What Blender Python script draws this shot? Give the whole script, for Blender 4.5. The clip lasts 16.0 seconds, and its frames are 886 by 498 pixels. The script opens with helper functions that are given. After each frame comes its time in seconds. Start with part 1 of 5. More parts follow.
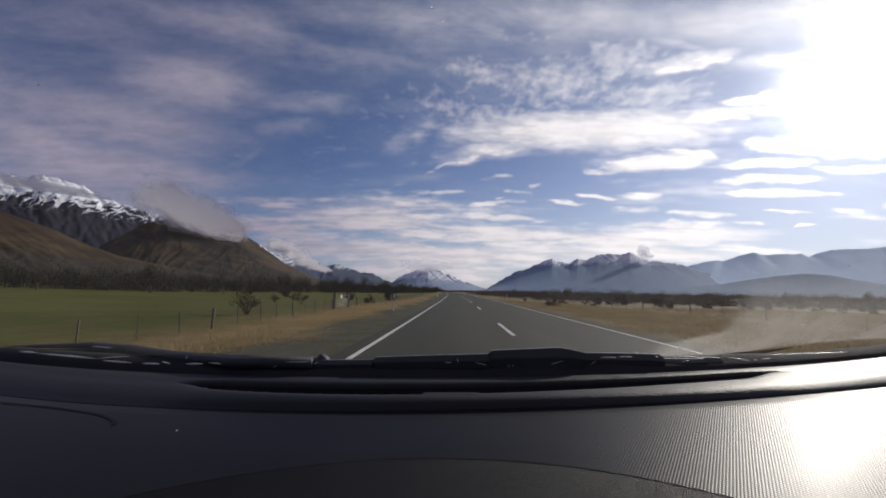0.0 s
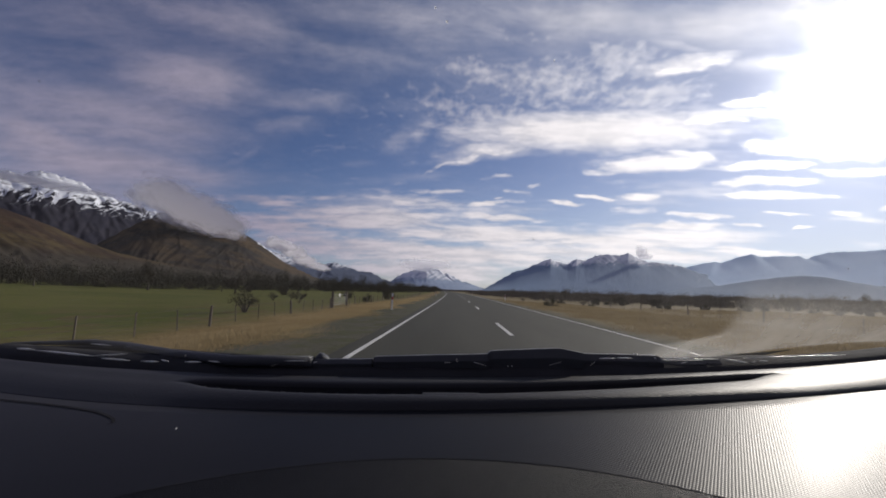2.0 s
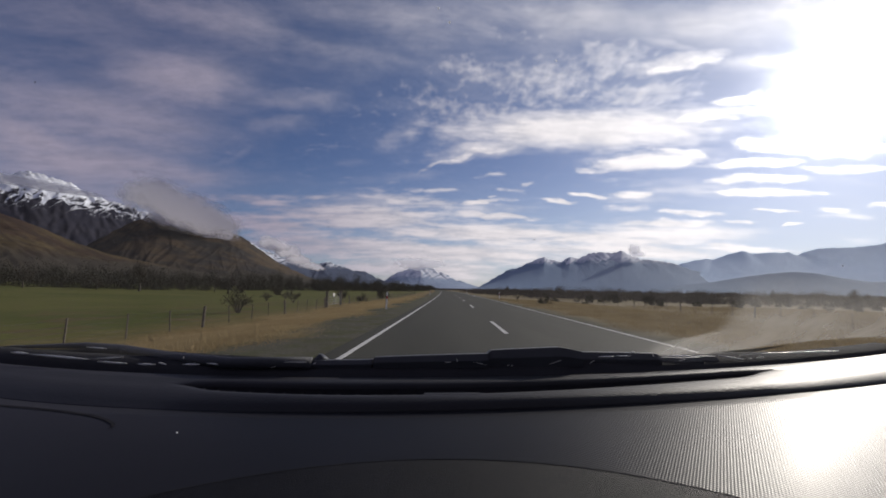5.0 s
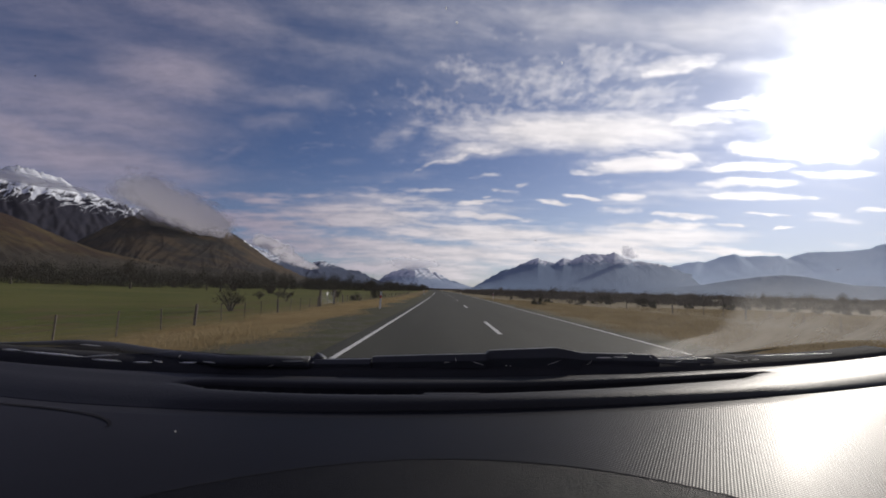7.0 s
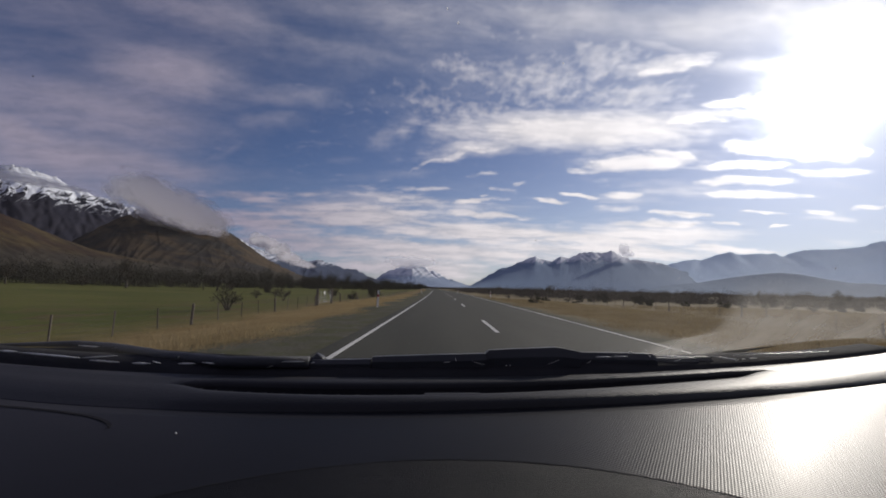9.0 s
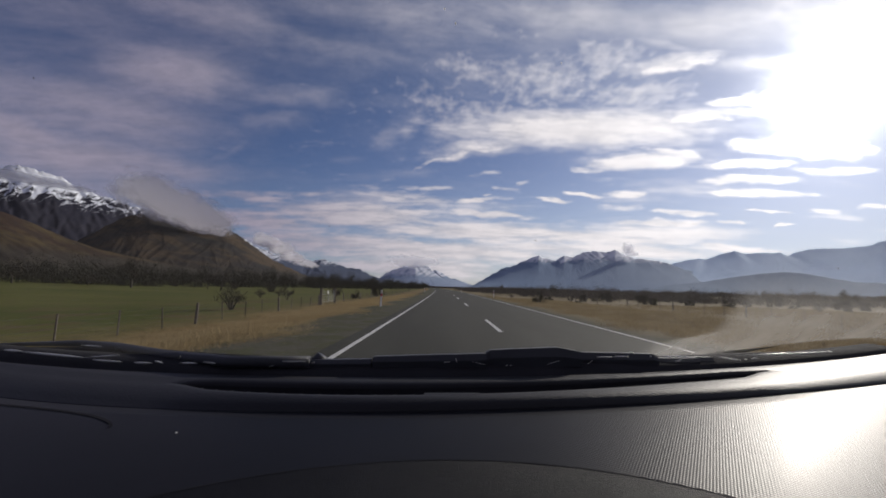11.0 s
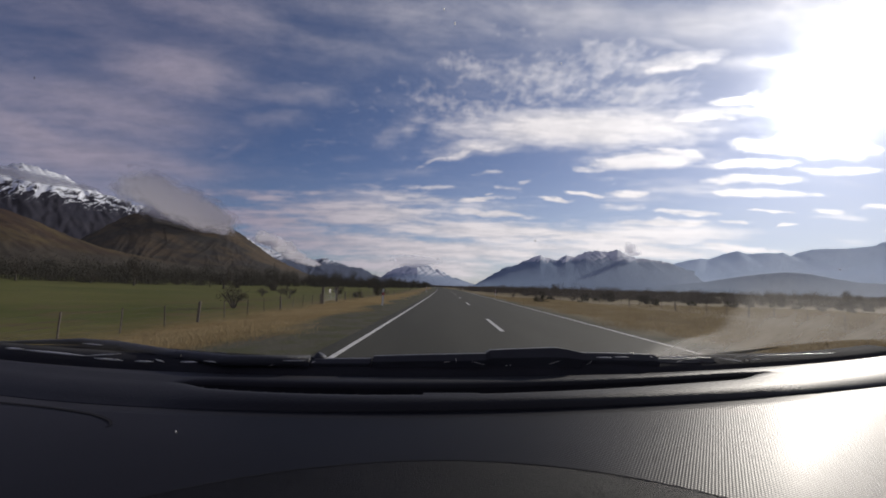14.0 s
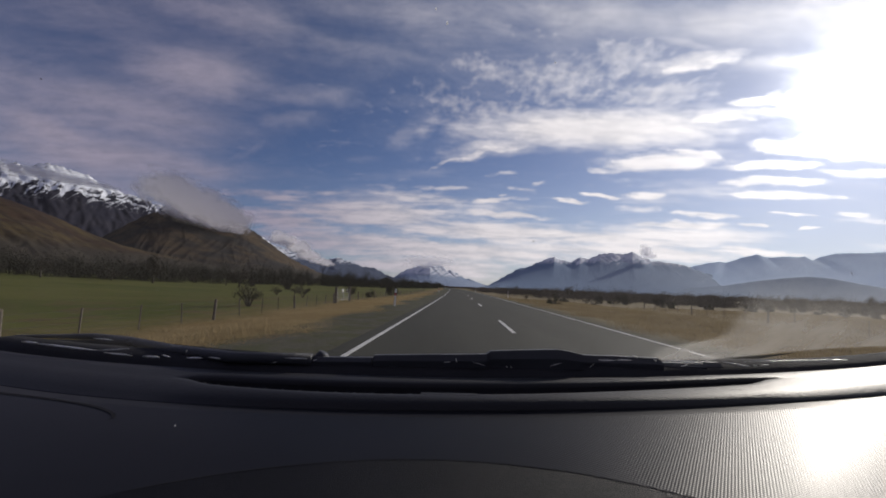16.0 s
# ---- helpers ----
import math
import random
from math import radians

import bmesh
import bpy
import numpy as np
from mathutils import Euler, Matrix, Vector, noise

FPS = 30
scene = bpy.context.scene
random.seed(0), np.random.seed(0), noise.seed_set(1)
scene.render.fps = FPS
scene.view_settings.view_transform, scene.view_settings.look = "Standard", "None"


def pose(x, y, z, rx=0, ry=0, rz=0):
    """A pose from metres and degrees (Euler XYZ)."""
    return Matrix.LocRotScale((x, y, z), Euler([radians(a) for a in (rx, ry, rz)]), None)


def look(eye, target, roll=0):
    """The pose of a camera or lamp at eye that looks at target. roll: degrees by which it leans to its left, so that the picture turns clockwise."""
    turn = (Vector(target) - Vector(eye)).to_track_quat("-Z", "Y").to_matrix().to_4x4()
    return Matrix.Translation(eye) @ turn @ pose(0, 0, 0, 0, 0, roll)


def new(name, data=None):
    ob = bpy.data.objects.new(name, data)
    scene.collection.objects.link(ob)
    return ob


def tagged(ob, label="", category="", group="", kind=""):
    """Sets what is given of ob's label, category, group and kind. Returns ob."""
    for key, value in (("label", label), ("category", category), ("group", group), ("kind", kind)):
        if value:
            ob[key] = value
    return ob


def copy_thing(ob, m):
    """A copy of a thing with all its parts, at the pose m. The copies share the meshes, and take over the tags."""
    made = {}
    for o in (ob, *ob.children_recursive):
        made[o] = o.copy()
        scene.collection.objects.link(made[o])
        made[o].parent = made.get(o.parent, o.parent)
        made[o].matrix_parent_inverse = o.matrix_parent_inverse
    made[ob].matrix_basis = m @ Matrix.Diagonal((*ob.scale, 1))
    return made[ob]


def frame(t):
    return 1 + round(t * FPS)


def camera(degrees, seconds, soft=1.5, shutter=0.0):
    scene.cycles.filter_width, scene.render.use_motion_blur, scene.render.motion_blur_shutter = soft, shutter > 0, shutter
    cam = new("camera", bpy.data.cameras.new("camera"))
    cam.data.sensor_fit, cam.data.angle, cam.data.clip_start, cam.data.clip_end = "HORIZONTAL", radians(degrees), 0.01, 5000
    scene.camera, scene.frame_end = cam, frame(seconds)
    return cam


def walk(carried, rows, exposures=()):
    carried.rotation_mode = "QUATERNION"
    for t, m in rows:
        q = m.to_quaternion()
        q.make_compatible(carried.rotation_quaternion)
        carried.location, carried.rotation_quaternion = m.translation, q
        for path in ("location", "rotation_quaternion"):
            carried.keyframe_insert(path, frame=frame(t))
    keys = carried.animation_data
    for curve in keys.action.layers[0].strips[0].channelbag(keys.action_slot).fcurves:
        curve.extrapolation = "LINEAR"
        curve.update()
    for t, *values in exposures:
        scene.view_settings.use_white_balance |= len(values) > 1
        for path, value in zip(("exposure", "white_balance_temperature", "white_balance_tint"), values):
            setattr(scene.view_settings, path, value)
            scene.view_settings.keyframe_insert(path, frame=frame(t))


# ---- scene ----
cam = camera(92.7, 16.0, soft=1.8, shutter=0.0)

# The car stands on the road; the camera is fixed above the dashboard and turns
# a little about a point on the dashboard ahead of it.
EYE = Vector((0, 0, 1.25))
LEAN, TURN, TILT = -1.5, 0.85, 5.19
REACH = 0.62


def eye_pose(turn, tilt, lean):
    """The car sways about a point on the dashboard, which so keeps its place in view."""
    a, b, c = radians(turn), radians(TURN), radians(tilt)
    pivot = (-REACH * math.sin(b), REACH * math.cos(b))
    return pose(pivot[0] + REACH * math.sin(a), pivot[1] - REACH * math.cos(a), EYE.z - REACH * math.sin(c),
                90 + TILT + tilt, LEAN + lean, turn)


# seconds, turn, tilt and lean in degrees
TURNS = [
    (0.0, 2.46, 0.45, 0.35), (0.5, 2.52, 0.30, -0.20), (1.0, 2.34, 0.25, -0.10), (1.5, 2.24, 0.32, 0.24),
    (2.0, 2.24, 0.38, -0.08), (2.5, 2.16, 0.36, 0.30), (3.0, 2.08, 0.32, 0.18), (3.5, 1.98, 0.24, -0.04),
    (4.0, 1.80, 0.28, 0.22), (6.5, 0.91, 0.12, 0.0), (7.0, 0.65, 0.25, -0.14), (7.5, 0.47, 0.14, -0.06),
    (8.0, 0.53, 0.08, 0.12), (8.5, 0.46, 0.12, -0.14), (9.0, 0.30, 0.07, 0.02), (11.5, 0.82, -0.03, 0.05),
    (12.0, 0.85, 0.0, 0.06), (12.5, 0.81, 0.02, -0.22), (13.0, 0.79, -0.15, -0.10), (13.5, 0.76, -0.17, 0.10),
    (14.0, 0.96, -0.15, -0.16), (14.5, 1.36, -0.05, 0.18), (15.0, 1.78, -0.13, 0.02), (15.5, 2.27, -0.10, -0.55),
    (16.0, 2.66, -0.10, -0.80),
]
walk(cam, [(t, eye_pose(a, p, r)) for t, a, p, r in TURNS], exposures=[(0.0, 0.15), (4.2, 0.15), (7.0, 0.04), (16.0, 0.03)])

# ---- light ----
SUN_AZ, SUN_EL = 42.6, 20.0
SUN = Vector((math.sin(radians(SUN_AZ)) * math.cos(radians(SUN_EL)),
              math.cos(radians(SUN_AZ)) * math.cos(radians(SUN_EL)), math.sin(radians(SUN_EL))))
sun = new("sun", bpy.data.lights.new("sun", "SUN"))
sun.data.energy, sun.data.angle, sun.data.color = 3.0, radians(0.6), (1.0, 0.93, 0.84)
sun.matrix_world = look(SUN * 50, (0, 0, 0))

# Clouds of the sky: sideways and up from straight ahead, half sizes, turn, density.
WEST_VEILS = [
    (-0.710, 0.518, 0.135, 0.044, -7, 0.95),
    (-0.643, 0.480, 0.068, 0.023, -13, 0.62),
    (-0.366, 0.456, 0.093, 0.023, -3, 0.62),
    (-0.419, 0.401, 0.059, 0.020, -1, 0.58),
    (-0.578, 0.663, 0.172, 0.039, -11, 0.66),
    (-0.346, 0.607, 0.185, 0.030, -12, 0.34),
    (-0.161, 0.580, 0.084, 0.032, -1, 0.20),
    (-1.043, 0.352, 0.113, 0.026, -17, 0.84),
    (-0.938, 0.301, 0.197, 0.031, -9, 0.74),
    (-0.858, 0.425, 0.298, 0.038, -13, 0.50),
    (-1.079, 0.480, 0.172, 0.032, -15, 0.42),
    (-0.528, 0.314, 0.058, 0.013, 23, 0.42),
    (-0.676, 0.277, 0.265, 0.023, -6, 0.50),
    (-1.071, 0.667, 0.204, 0.046, -7, 0.12),
    (-0.767, 0.362, 0.225, 0.023, -11, 0.40),
    (-0.179, 0.687, 0.199, 0.045, -5, 0.34),
]
HIGH_CLOUDS = [
    (-0.153, 0.363, 0.064, 0.018, 29, 0.62),
    (-0.110, 0.404, 0.042, 0.021, 7, 0.62),
    (-0.264, 0.296, 0.047, 0.011, -1, 0.40),
    (0.090, 0.683, 0.240, 0.045, -3, 0.48),
    (0.357, 0.672, 0.265, 0.050, -1, 0.80),
    (0.690, 0.677, 0.318, 0.050, 1, 0.96),
    (0.939, 0.695, 0.247, 0.059, -1, 0.98),
    (-0.150, 0.268, 0.123, 0.011, 7, 0.40),
    (-0.142, 0.445, 0.083, 0.020, -1, 0.28),
    (0.495, 0.614, 0.125, 0.012, -9, 0.55),
    (0.741, 0.568, 0.123, 0.017, 3, 0.70),
    (0.140, 0.676, 0.084, 0.027, 9, 0.30),
]
RIPPLED_CLOUDS = [
    (0.050, 0.535, 0.132, 0.044, -7, 0.60),
    (0.217, 0.516, 0.152, 0.075, -1, 0.68),
    (0.377, 0.569, 0.104, 0.076, 9, 0.66),
    (0.451, 0.484, 0.137, 0.037, 5, 0.74),
    (-0.045, 0.447, 0.125, 0.049, -9, 0.44),
    (0.066, 0.420, 0.152, 0.040, -1, 0.60),
    (0.175, 0.632, 0.168, 0.030, -4, 0.40),
]
SOFT_BANKS = [
    (0.511, 0.142, 0.212, 0.030, -1, 0.85),
    (0.272, 0.099, 0.320, 0.021, -1, 0.80),
    (-0.216, 0.197, 0.205, 0.036, -4, 0.55),
    (-0.110, 0.388, 0.055, 0.031, 29, 0.40),
    (0.327, 0.395, 0.348, 0.054, 2, 1.00),
    (0.095, 0.350, 0.185, 0.030, 12, 0.62),
    (0.549, 0.568, 0.165, 0.029, 13, 0.70),
    (0.613, 0.430, 0.176, 0.020, 5, 0.70),
    (0.475, 0.318, 0.175, 0.028, 4, 0.55),
    (0.433, 0.222, 0.121, 0.019, -1, 0.42),
    (0.594, 0.248, 0.200, 0.033, 1, 0.45),
    (0.070, 0.192, 0.149, 0.019, 1, 0.45),
]
BRIGHT_BANKS = [
    (0.341, 0.395, 0.280, 0.035, 1, 0.98),
    (0.586, 0.419, 0.149, 0.021, 7, 0.94),
    (0.068, 0.334, 0.140, 0.014, 14, 0.74),
    (-0.066, 0.297, 0.066, 0.008, 21, 0.62),
    (0.535, 0.556, 0.115, 0.019, 15, 0.92),
    (0.696, 0.464, 0.084, 0.013, 5, 0.95),
    (0.819, 0.483, 0.122, 0.037, 9, 1.00),
    (0.739, 0.355, 0.081, 0.022, 3, 0.98),
    (0.879, 0.360, 0.174, 0.031, -1, 1.00),
    (0.468, 0.313, 0.151, 0.022, 4, 0.96),
    (0.543, 0.332, 0.081, 0.014, -7, 0.90),
    (0.326, 0.291, 0.068, 0.010, 5, 0.70),
    (0.710, 0.310, 0.140, 0.014, 4, 0.92),
    (0.702, 0.271, 0.157, 0.014, 3, 0.98),
    (0.714, 0.241, 0.149, 0.012, 0, 0.98),
    (0.929, 0.303, 0.146, 0.014, 1, 0.70),
]
LOW_BANKS = [
    (0.423, 0.232, 0.070, 0.012, 2, 0.90),
    (0.406, 0.203, 0.070, 0.012, -1, 0.62),
    (0.310, 0.226, 0.054, 0.007, -4, 0.90),
    (0.245, 0.209, 0.040, 0.007, -5, 0.95),
    (0.063, 0.207, 0.068, 0.010, 9, 0.88),
    (0.099, 0.224, 0.019, 0.004, -1, 0.70),
    (0.097, 0.176, 0.124, 0.010, -3, 0.86),
    (0.499, 0.166, 0.146, 0.011, 1, 0.95),
    (0.572, 0.189, 0.082, 0.008, -3, 0.90),
    (0.671, 0.171, 0.042, 0.005, -1, 0.90),
    (0.758, 0.196, 0.048, 0.005, -4, 0.85),
    (0.800, 0.162, 0.034, 0.005, 4, 0.85),
    (0.688, 0.107, 0.125, 0.013, -5, 0.98),
    (0.996, 0.217, 0.053, 0.008, 7, 0.80),
    (0.935, 0.189, 0.099, 0.011, 5, 0.45),
]
FLOOR_STREAKS = [
    (0.285, 0.129, 0.334, 0.022, -1, 0.86),
    (0.444, 0.103, 0.199, 0.019, -1, 0.90),
    (0.084, 0.135, 0.269, 0.022, 0, 0.86),
    (-0.214, 0.167, 0.258, 0.036, -3, 0.82),
    (-0.266, 0.100, 0.311, 0.030, -1, 0.80),
    (-0.445, 0.148, 0.150, 0.025, -7, 0.85),
    (-0.490, 0.202, 0.138, 0.012, -5, 0.62),
    (-0.326, 0.218, 0.071, 0.010, 7, 0.46),
    (-0.009, 0.086, 0.349, 0.030, -1, 0.86),
    (-0.110, 0.206, 0.150, 0.020, -4, 0.60),
    (-0.075, 0.045, 0.188, 0.029, -1, 0.85),
    (0.137, 0.239, 0.027, 0.006, -1, 0.50),
    (0.164, 0.255, 0.030, 0.006, 19, 0.50),
    (-0.053, 0.234, 0.054, 0.006, -1, 0.50),
    (0.089, 0.279, 0.033, 0.007, 4, 0.45),
    (0.896, 0.196, 0.042, 0.007, -1, 0.80),
]


class Nodes:
    """A small writer of node trees."""

    def __init__(self, tree):
        self.tree = tree
        tree.nodes.clear()

    def add(self, kind, *links, **values):
        node = self.tree.nodes.new(kind)
        for key, value in values.items():
            if key.startswith("in_"):
                socket = node.inputs[int(key[3:])] if key[3:].isdigit() else node.inputs[key[3:].replace("_", " ")]
                socket.default_value = value
            elif key == "operation":
                node.operation = value
            elif key == "interpolation_type":
                node.interpolation_type = value
            elif key == "vector_type":
                node.vector_type = value
        for where, source in links:
            self.tree.links.new(source, node.inputs[where])
        return node

    def math(self, op, a, b=None, clamp=False):
        node = self.tree.nodes.new("ShaderNodeMath")
        node.operation, node.use_clamp = op, clamp
        for i, v in enumerate((a, b)):
            if v is None:
                continue
            if isinstance(v, (int, float)):
                node.inputs[i].default_value = v
            else:
                self.tree.links.new(v, node.inputs[i])
        return node.outputs[0]

    def ramp(self, value, lo, hi, a=0.0, b=1.0, smooth=True):
        node = self.add("ShaderNodeMapRange", (0, value), interpolation_type="SMOOTHSTEP" if smooth else "LINEAR")
        for i, v in enumerate((lo, hi, a, b), 1):
            node.inputs[i].default_value = v
        return node.outputs[0]

    def mix(self, fac, a, b, blend="MIX"):
        node = self.tree.nodes.new("ShaderNodeMix")
        node.data_type, node.blend_type = "RGBA", blend
        for i, v in ((0, fac), (6, a), (7, b)):
            if isinstance(v, (int, float)):
                node.inputs[i].default_value = v
            elif isinstance(v, tuple):
                node.inputs[i].default_value = (*v, 1)
            else:
                self.tree.links.new(v, node.inputs[i])
        return node.outputs[2]

    def noise(self, vec, scale, detail=4, rough=0.55, stretch=None, distortion=0.0):
        if stretch:
            vec = self.add("ShaderNodeMapping", (0, vec), in_3=stretch).outputs[0]
        node = self.add("ShaderNodeTexNoise", in_Scale=scale, in_Detail=detail, in_Roughness=rough, in_Distortion=distortion)
        if vec is not None:
            self.tree.links.new(vec, node.inputs["Vector"])
        return node.outputs[0]


world = bpy.data.worlds.new("sky")
scene.world = world
world.use_nodes = True
n = Nodes(world.node_tree)
way = n.add("ShaderNodeTexCoord").outputs["Generated"]
xyz = n.add("ShaderNodeSeparateXYZ", (0, way)).outputs
air = n.add("ShaderNodeTexSky")
air.sky_type, air.sun_disc, air.sun_elevation, air.sun_rotation = "NISHITA", False, radians(SUN_EL), radians(SUN_AZ)
air.altitude, air.air_density, air.dust_density, air.ozone_density = 600, 1.0, 0.3, 2.5
sky = air.outputs[0]
sky = n.mix(1.0, sky, (0.0376, 0.0386, 0.0535), "MULTIPLY")
ahead = n.math("MAXIMUM", xyz[1], 0.05)
u = n.math("DIVIDE", xyz[0], ahead)
v = n.math("DIVIDE", xyz[2], ahead)
uv = n.add("ShaderNodeCombineXYZ", (0, u), (1, v)).outputs[0]
# flat layer of cloud overhead
up = n.math("ADD", n.math("MAXIMUM", xyz[2], 0.0), 0.16)
layer = n.add("ShaderNodeCombineXYZ", (0, n.math("DIVIDE", xyz[0], up)), (1, n.math("DIVIDE", xyz[1], up))).outputs[0]
coarse = n.noise(layer, 1.6, 7, 0.62, distortion=0.3)
fine = n.noise(layer, 9.0, 6, 0.65, stretch=(1.0, 1.3, 1.0))
streak = n.noise(uv, 1.0, 6, 0.6, stretch=(6.0, 52.0, 1.0))
warp = n.add("ShaderNodeTexNoise", (0, uv), in_Scale=5.0, in_Detail=5.0).outputs["Color"]
off = n.add("ShaderNodeVectorMath", (0, warp), operation="SUBTRACT", in_1=(0.5, 0.5, 0.5)).outputs[0]
off = n.add("ShaderNodeVectorMath", (0, off), operation="MULTIPLY", in_1=(0.13, 0.035, 0.0)).outputs[0]
warped = n.add("ShaderNodeVectorMath", (0, uv), (1, off), operation="ADD").outputs[0]
warp = n.add("ShaderNodeTexNoise", (0, uv), in_Scale=17.0, in_Detail=6.0).outputs["Color"]
off = n.add("ShaderNodeVectorMath", (0, warp), operation="SUBTRACT", in_1=(0.5, 0.5, 0.5)).outputs[0]
off = n.add("ShaderNodeVectorMath", (0, off), operation="MULTIPLY", in_1=(0.11, 0.022, 0.0)).outputs[0]
warped = n.add("ShaderNodeVectorMath", (0, warped), (1, off), operation="ADD").outputs[0]


def field(clouds, outer, inner):
    """How densely a set of clouds covers the sky, with soft or firm rims; chained, so that they are worked out one by one."""
    total = None
    for cu, cv, ru, rv, turn, dens in clouds:
        at = warped if total is None else n.add("ShaderNodeVectorMath", (0, warped), (1, n.math("MULTIPLY", total, 1e-7)), operation="ADD").outputs[0]
        here = n.add("ShaderNodeMapping", (0, at), vector_type="TEXTURE", in_1=(cu, cv, 0),
                     in_2=(0, 0, radians(turn)), in_3=(ru, rv, 1)).outputs[0]
        gap = n.add("ShaderNodeVectorMath", (0, here), operation="LENGTH").outputs["Value"]
        one = n.ramp(gap, outer, inner, 0.0, dens)
        total = one if total is None else n.math("MAXIMUM", total, one)
    return total


low = n.ramp(xyz[2], 0.30, 0.12)
grain = n.math("ADD", n.math("MULTIPLY", coarse, 0.5), n.math("MULTIPLY", fine, 0.5))
grain = n.math("ADD", n.math("MULTIPLY", grain, n.math("SUBTRACT", 1.0, n.math("MULTIPLY", low, 0.6))),
               n.math("MULTIPLY", n.math("MULTIPLY", n.ramp(streak, 0.2, 0.8, 0.0, 1.0, False), low), 0.6))
rough = n.math("SUBTRACT", grain, 0.5)
fray = n.noise(uv, 1.0, 7, 0.66, stretch=(10.0, 40.0, 1.0))
frayed = n.math("SUBTRACT", fray, 0.5)
# thin veils to the west and overhead, brushed into long strands
brushed = n.add("ShaderNodeMapping", (0, uv), in_2=(0, 0, radians(9))).outputs[0]
strands = n.noise(brushed, 1.7, 7, 0.60, stretch=(1.0, 3.6, 1.0), distortion=0.35)
skew = n.math("SUBTRACT", n.math("ADD", u, n.math("MULTIPLY", n.math("SUBTRACT", coarse, 0.5), 0.5)), n.math("MULTIPLY", v, 0.45))
west = n.math("MAXIMUM", n.ramp(skew, -0.45, -1.0, 0.0, 0.42), n.math("MULTIPLY", n.ramp(v, 0.40, 0.60), n.ramp(u, -0.7, 0.1, 0.16, 0.24)))
veils = n.math("MAXIMUM", field(WEST_VEILS, 1.9, 0.0), field(HIGH_CLOUDS, 1.8, 0.0))
veils = n.math("ADD", n.math("MULTIPLY", veils, 0.46), n.math("MULTIPLY", west, n.ramp(v, 0.66, 0.36, 0.62, 1.2)))
veils = n.math("ADD", veils, n.math("MULTIPLY", n.math("SUBTRACT", strands, 0.5), 0.80))
veils = n.math("ADD", veils, n.math("MULTIPLY", rough, 0.50))
veils = n.ramp(veils, -0.04, 1.02)
# rippled sheets, in small tufts
tuft = n.noise(layer, 23.0, 3, 0.5, stretch=(1.0, 0.72, 1.0))
ripples = n.math("ADD", field(RIPPLED_CLOUDS, 1.8, 0.0), n.math("ADD", n.math("MULTIPLY", n.math("SUBTRACT", tuft, 0.5), 1.25), n.math("MULTIPLY", rough, 0.7)))
ripples = n.math("MULTIPLY", n.ramp(ripples, 0.08, 1.0), 0.64)
puffs = n.math("ADD", field(SOFT_BANKS, 1.7, 0.0), n.math("ADD", n.math("MULTIPLY", rough, 0.9), n.math("MULTIPLY", frayed, 0.5)))
ripples = n.math("MAXIMUM", ripples, n.ramp(puffs, 0.10, 0.92))
# bright banks with torn rims
banks = n.math("MAXIMUM", field(BRIGHT_BANKS, 1.55, 0.25), field(LOW_BANKS, 1.55, 0.25))
banks = n.math("ADD", banks, n.math("ADD", n.math("MULTIPLY", rough, 0.85), n.math("MULTIPLY", frayed, 1.25)))
banks = n.ramp(banks, 0.24, 0.98)
# broken level sheets over the horizon
sheets = field(FLOOR_STREAKS, 1.7, 0.1)
sheets = n.math("ADD", sheets, n.math("ADD", n.math("MULTIPLY", rough, 1.7), n.math("MULTIPLY", frayed, 0.9)))
sheets = n.ramp(sheets, 0.04, 0.90)
thick = n.math("MAXIMUM", n.math("MAXIMUM", veils, ripples), n.math("MAXIMUM", banks, sheets))
# the same broken cover goes on behind the car
rear = n.math("MULTIPLY", n.ramp(xyz[1], 0.35, 0.1), n.ramp(coarse, 0.38, 0.62, 0.15, 0.8))
thick = n.math("MAXIMUM", thick, rear, True)
toward = n.add("ShaderNodeVectorMath", (0, way), operation="DOT_PRODUCT", in_1=tuple(SUN)).outputs["Value"]
toward = n.math("MAXIMUM", toward, 0.0)
side = n.ramp(toward, 0.30, 0.90)
lit = n.mix(side, (0.290, 0.260, 0.342), (0.735, 0.680, 0.70))
body = n.mix(n.ramp(n.math("ADD", n.math("MULTIPLY", grain, 0.5), n.math("MULTIPLY", fray, 0.5)), 0.38, 0.60), n.mix(0.30, lit, (0.10, 0.11, 0.16)), lit)
sky = n.mix(n.math("MULTIPLY", n.ramp(xyz[2], 0.30, 0.04), n.ramp(toward, 0.35, 0.95, 0.08, 0.42)), sky, (0.56, 0.60, 0.66))
sky = n.mix(thick, sky, body)
veiled = n.math("ADD", n.math("MULTIPLY", thick, 1.1), 0.45)
glow = n.math("ADD", n.math("MULTIPLY", n.math("POWER", toward, 700.0), 9.0),
              n.math("MULTIPLY", n.math("POWER", toward, 130.0), 0.80))
glow = n.math("ADD", n.math("MULTIPLY", glow, veiled), n.math("MULTIPLY", n.math("POWER", toward, 16.0), 0.16))
glow = n.math("ADD", glow, n.math("MULTIPLY", n.math("MULTIPLY", n.math("POWER", toward, 10.0), thick), 0.22))
haze = n.math("MULTIPLY", n.math("POWER", toward, 3.5), 0.12)
halo = n.add("ShaderNodeCombineColor", (0, n.math("ADD", glow, n.math("MULTIPLY", haze, 0.95))),
             (1, n.math("ADD", glow, haze)), (2, n.math("ADD", glow, n.math("MULTIPLY", haze, 1.02)))).outputs[0]
sky = n.mix(1.0, sky, halo, "ADD")
n.add("ShaderNodeOutputWorld", (0, n.add("ShaderNodeBackground", (0, sky)).outputs[0]))

# ---- materials ----


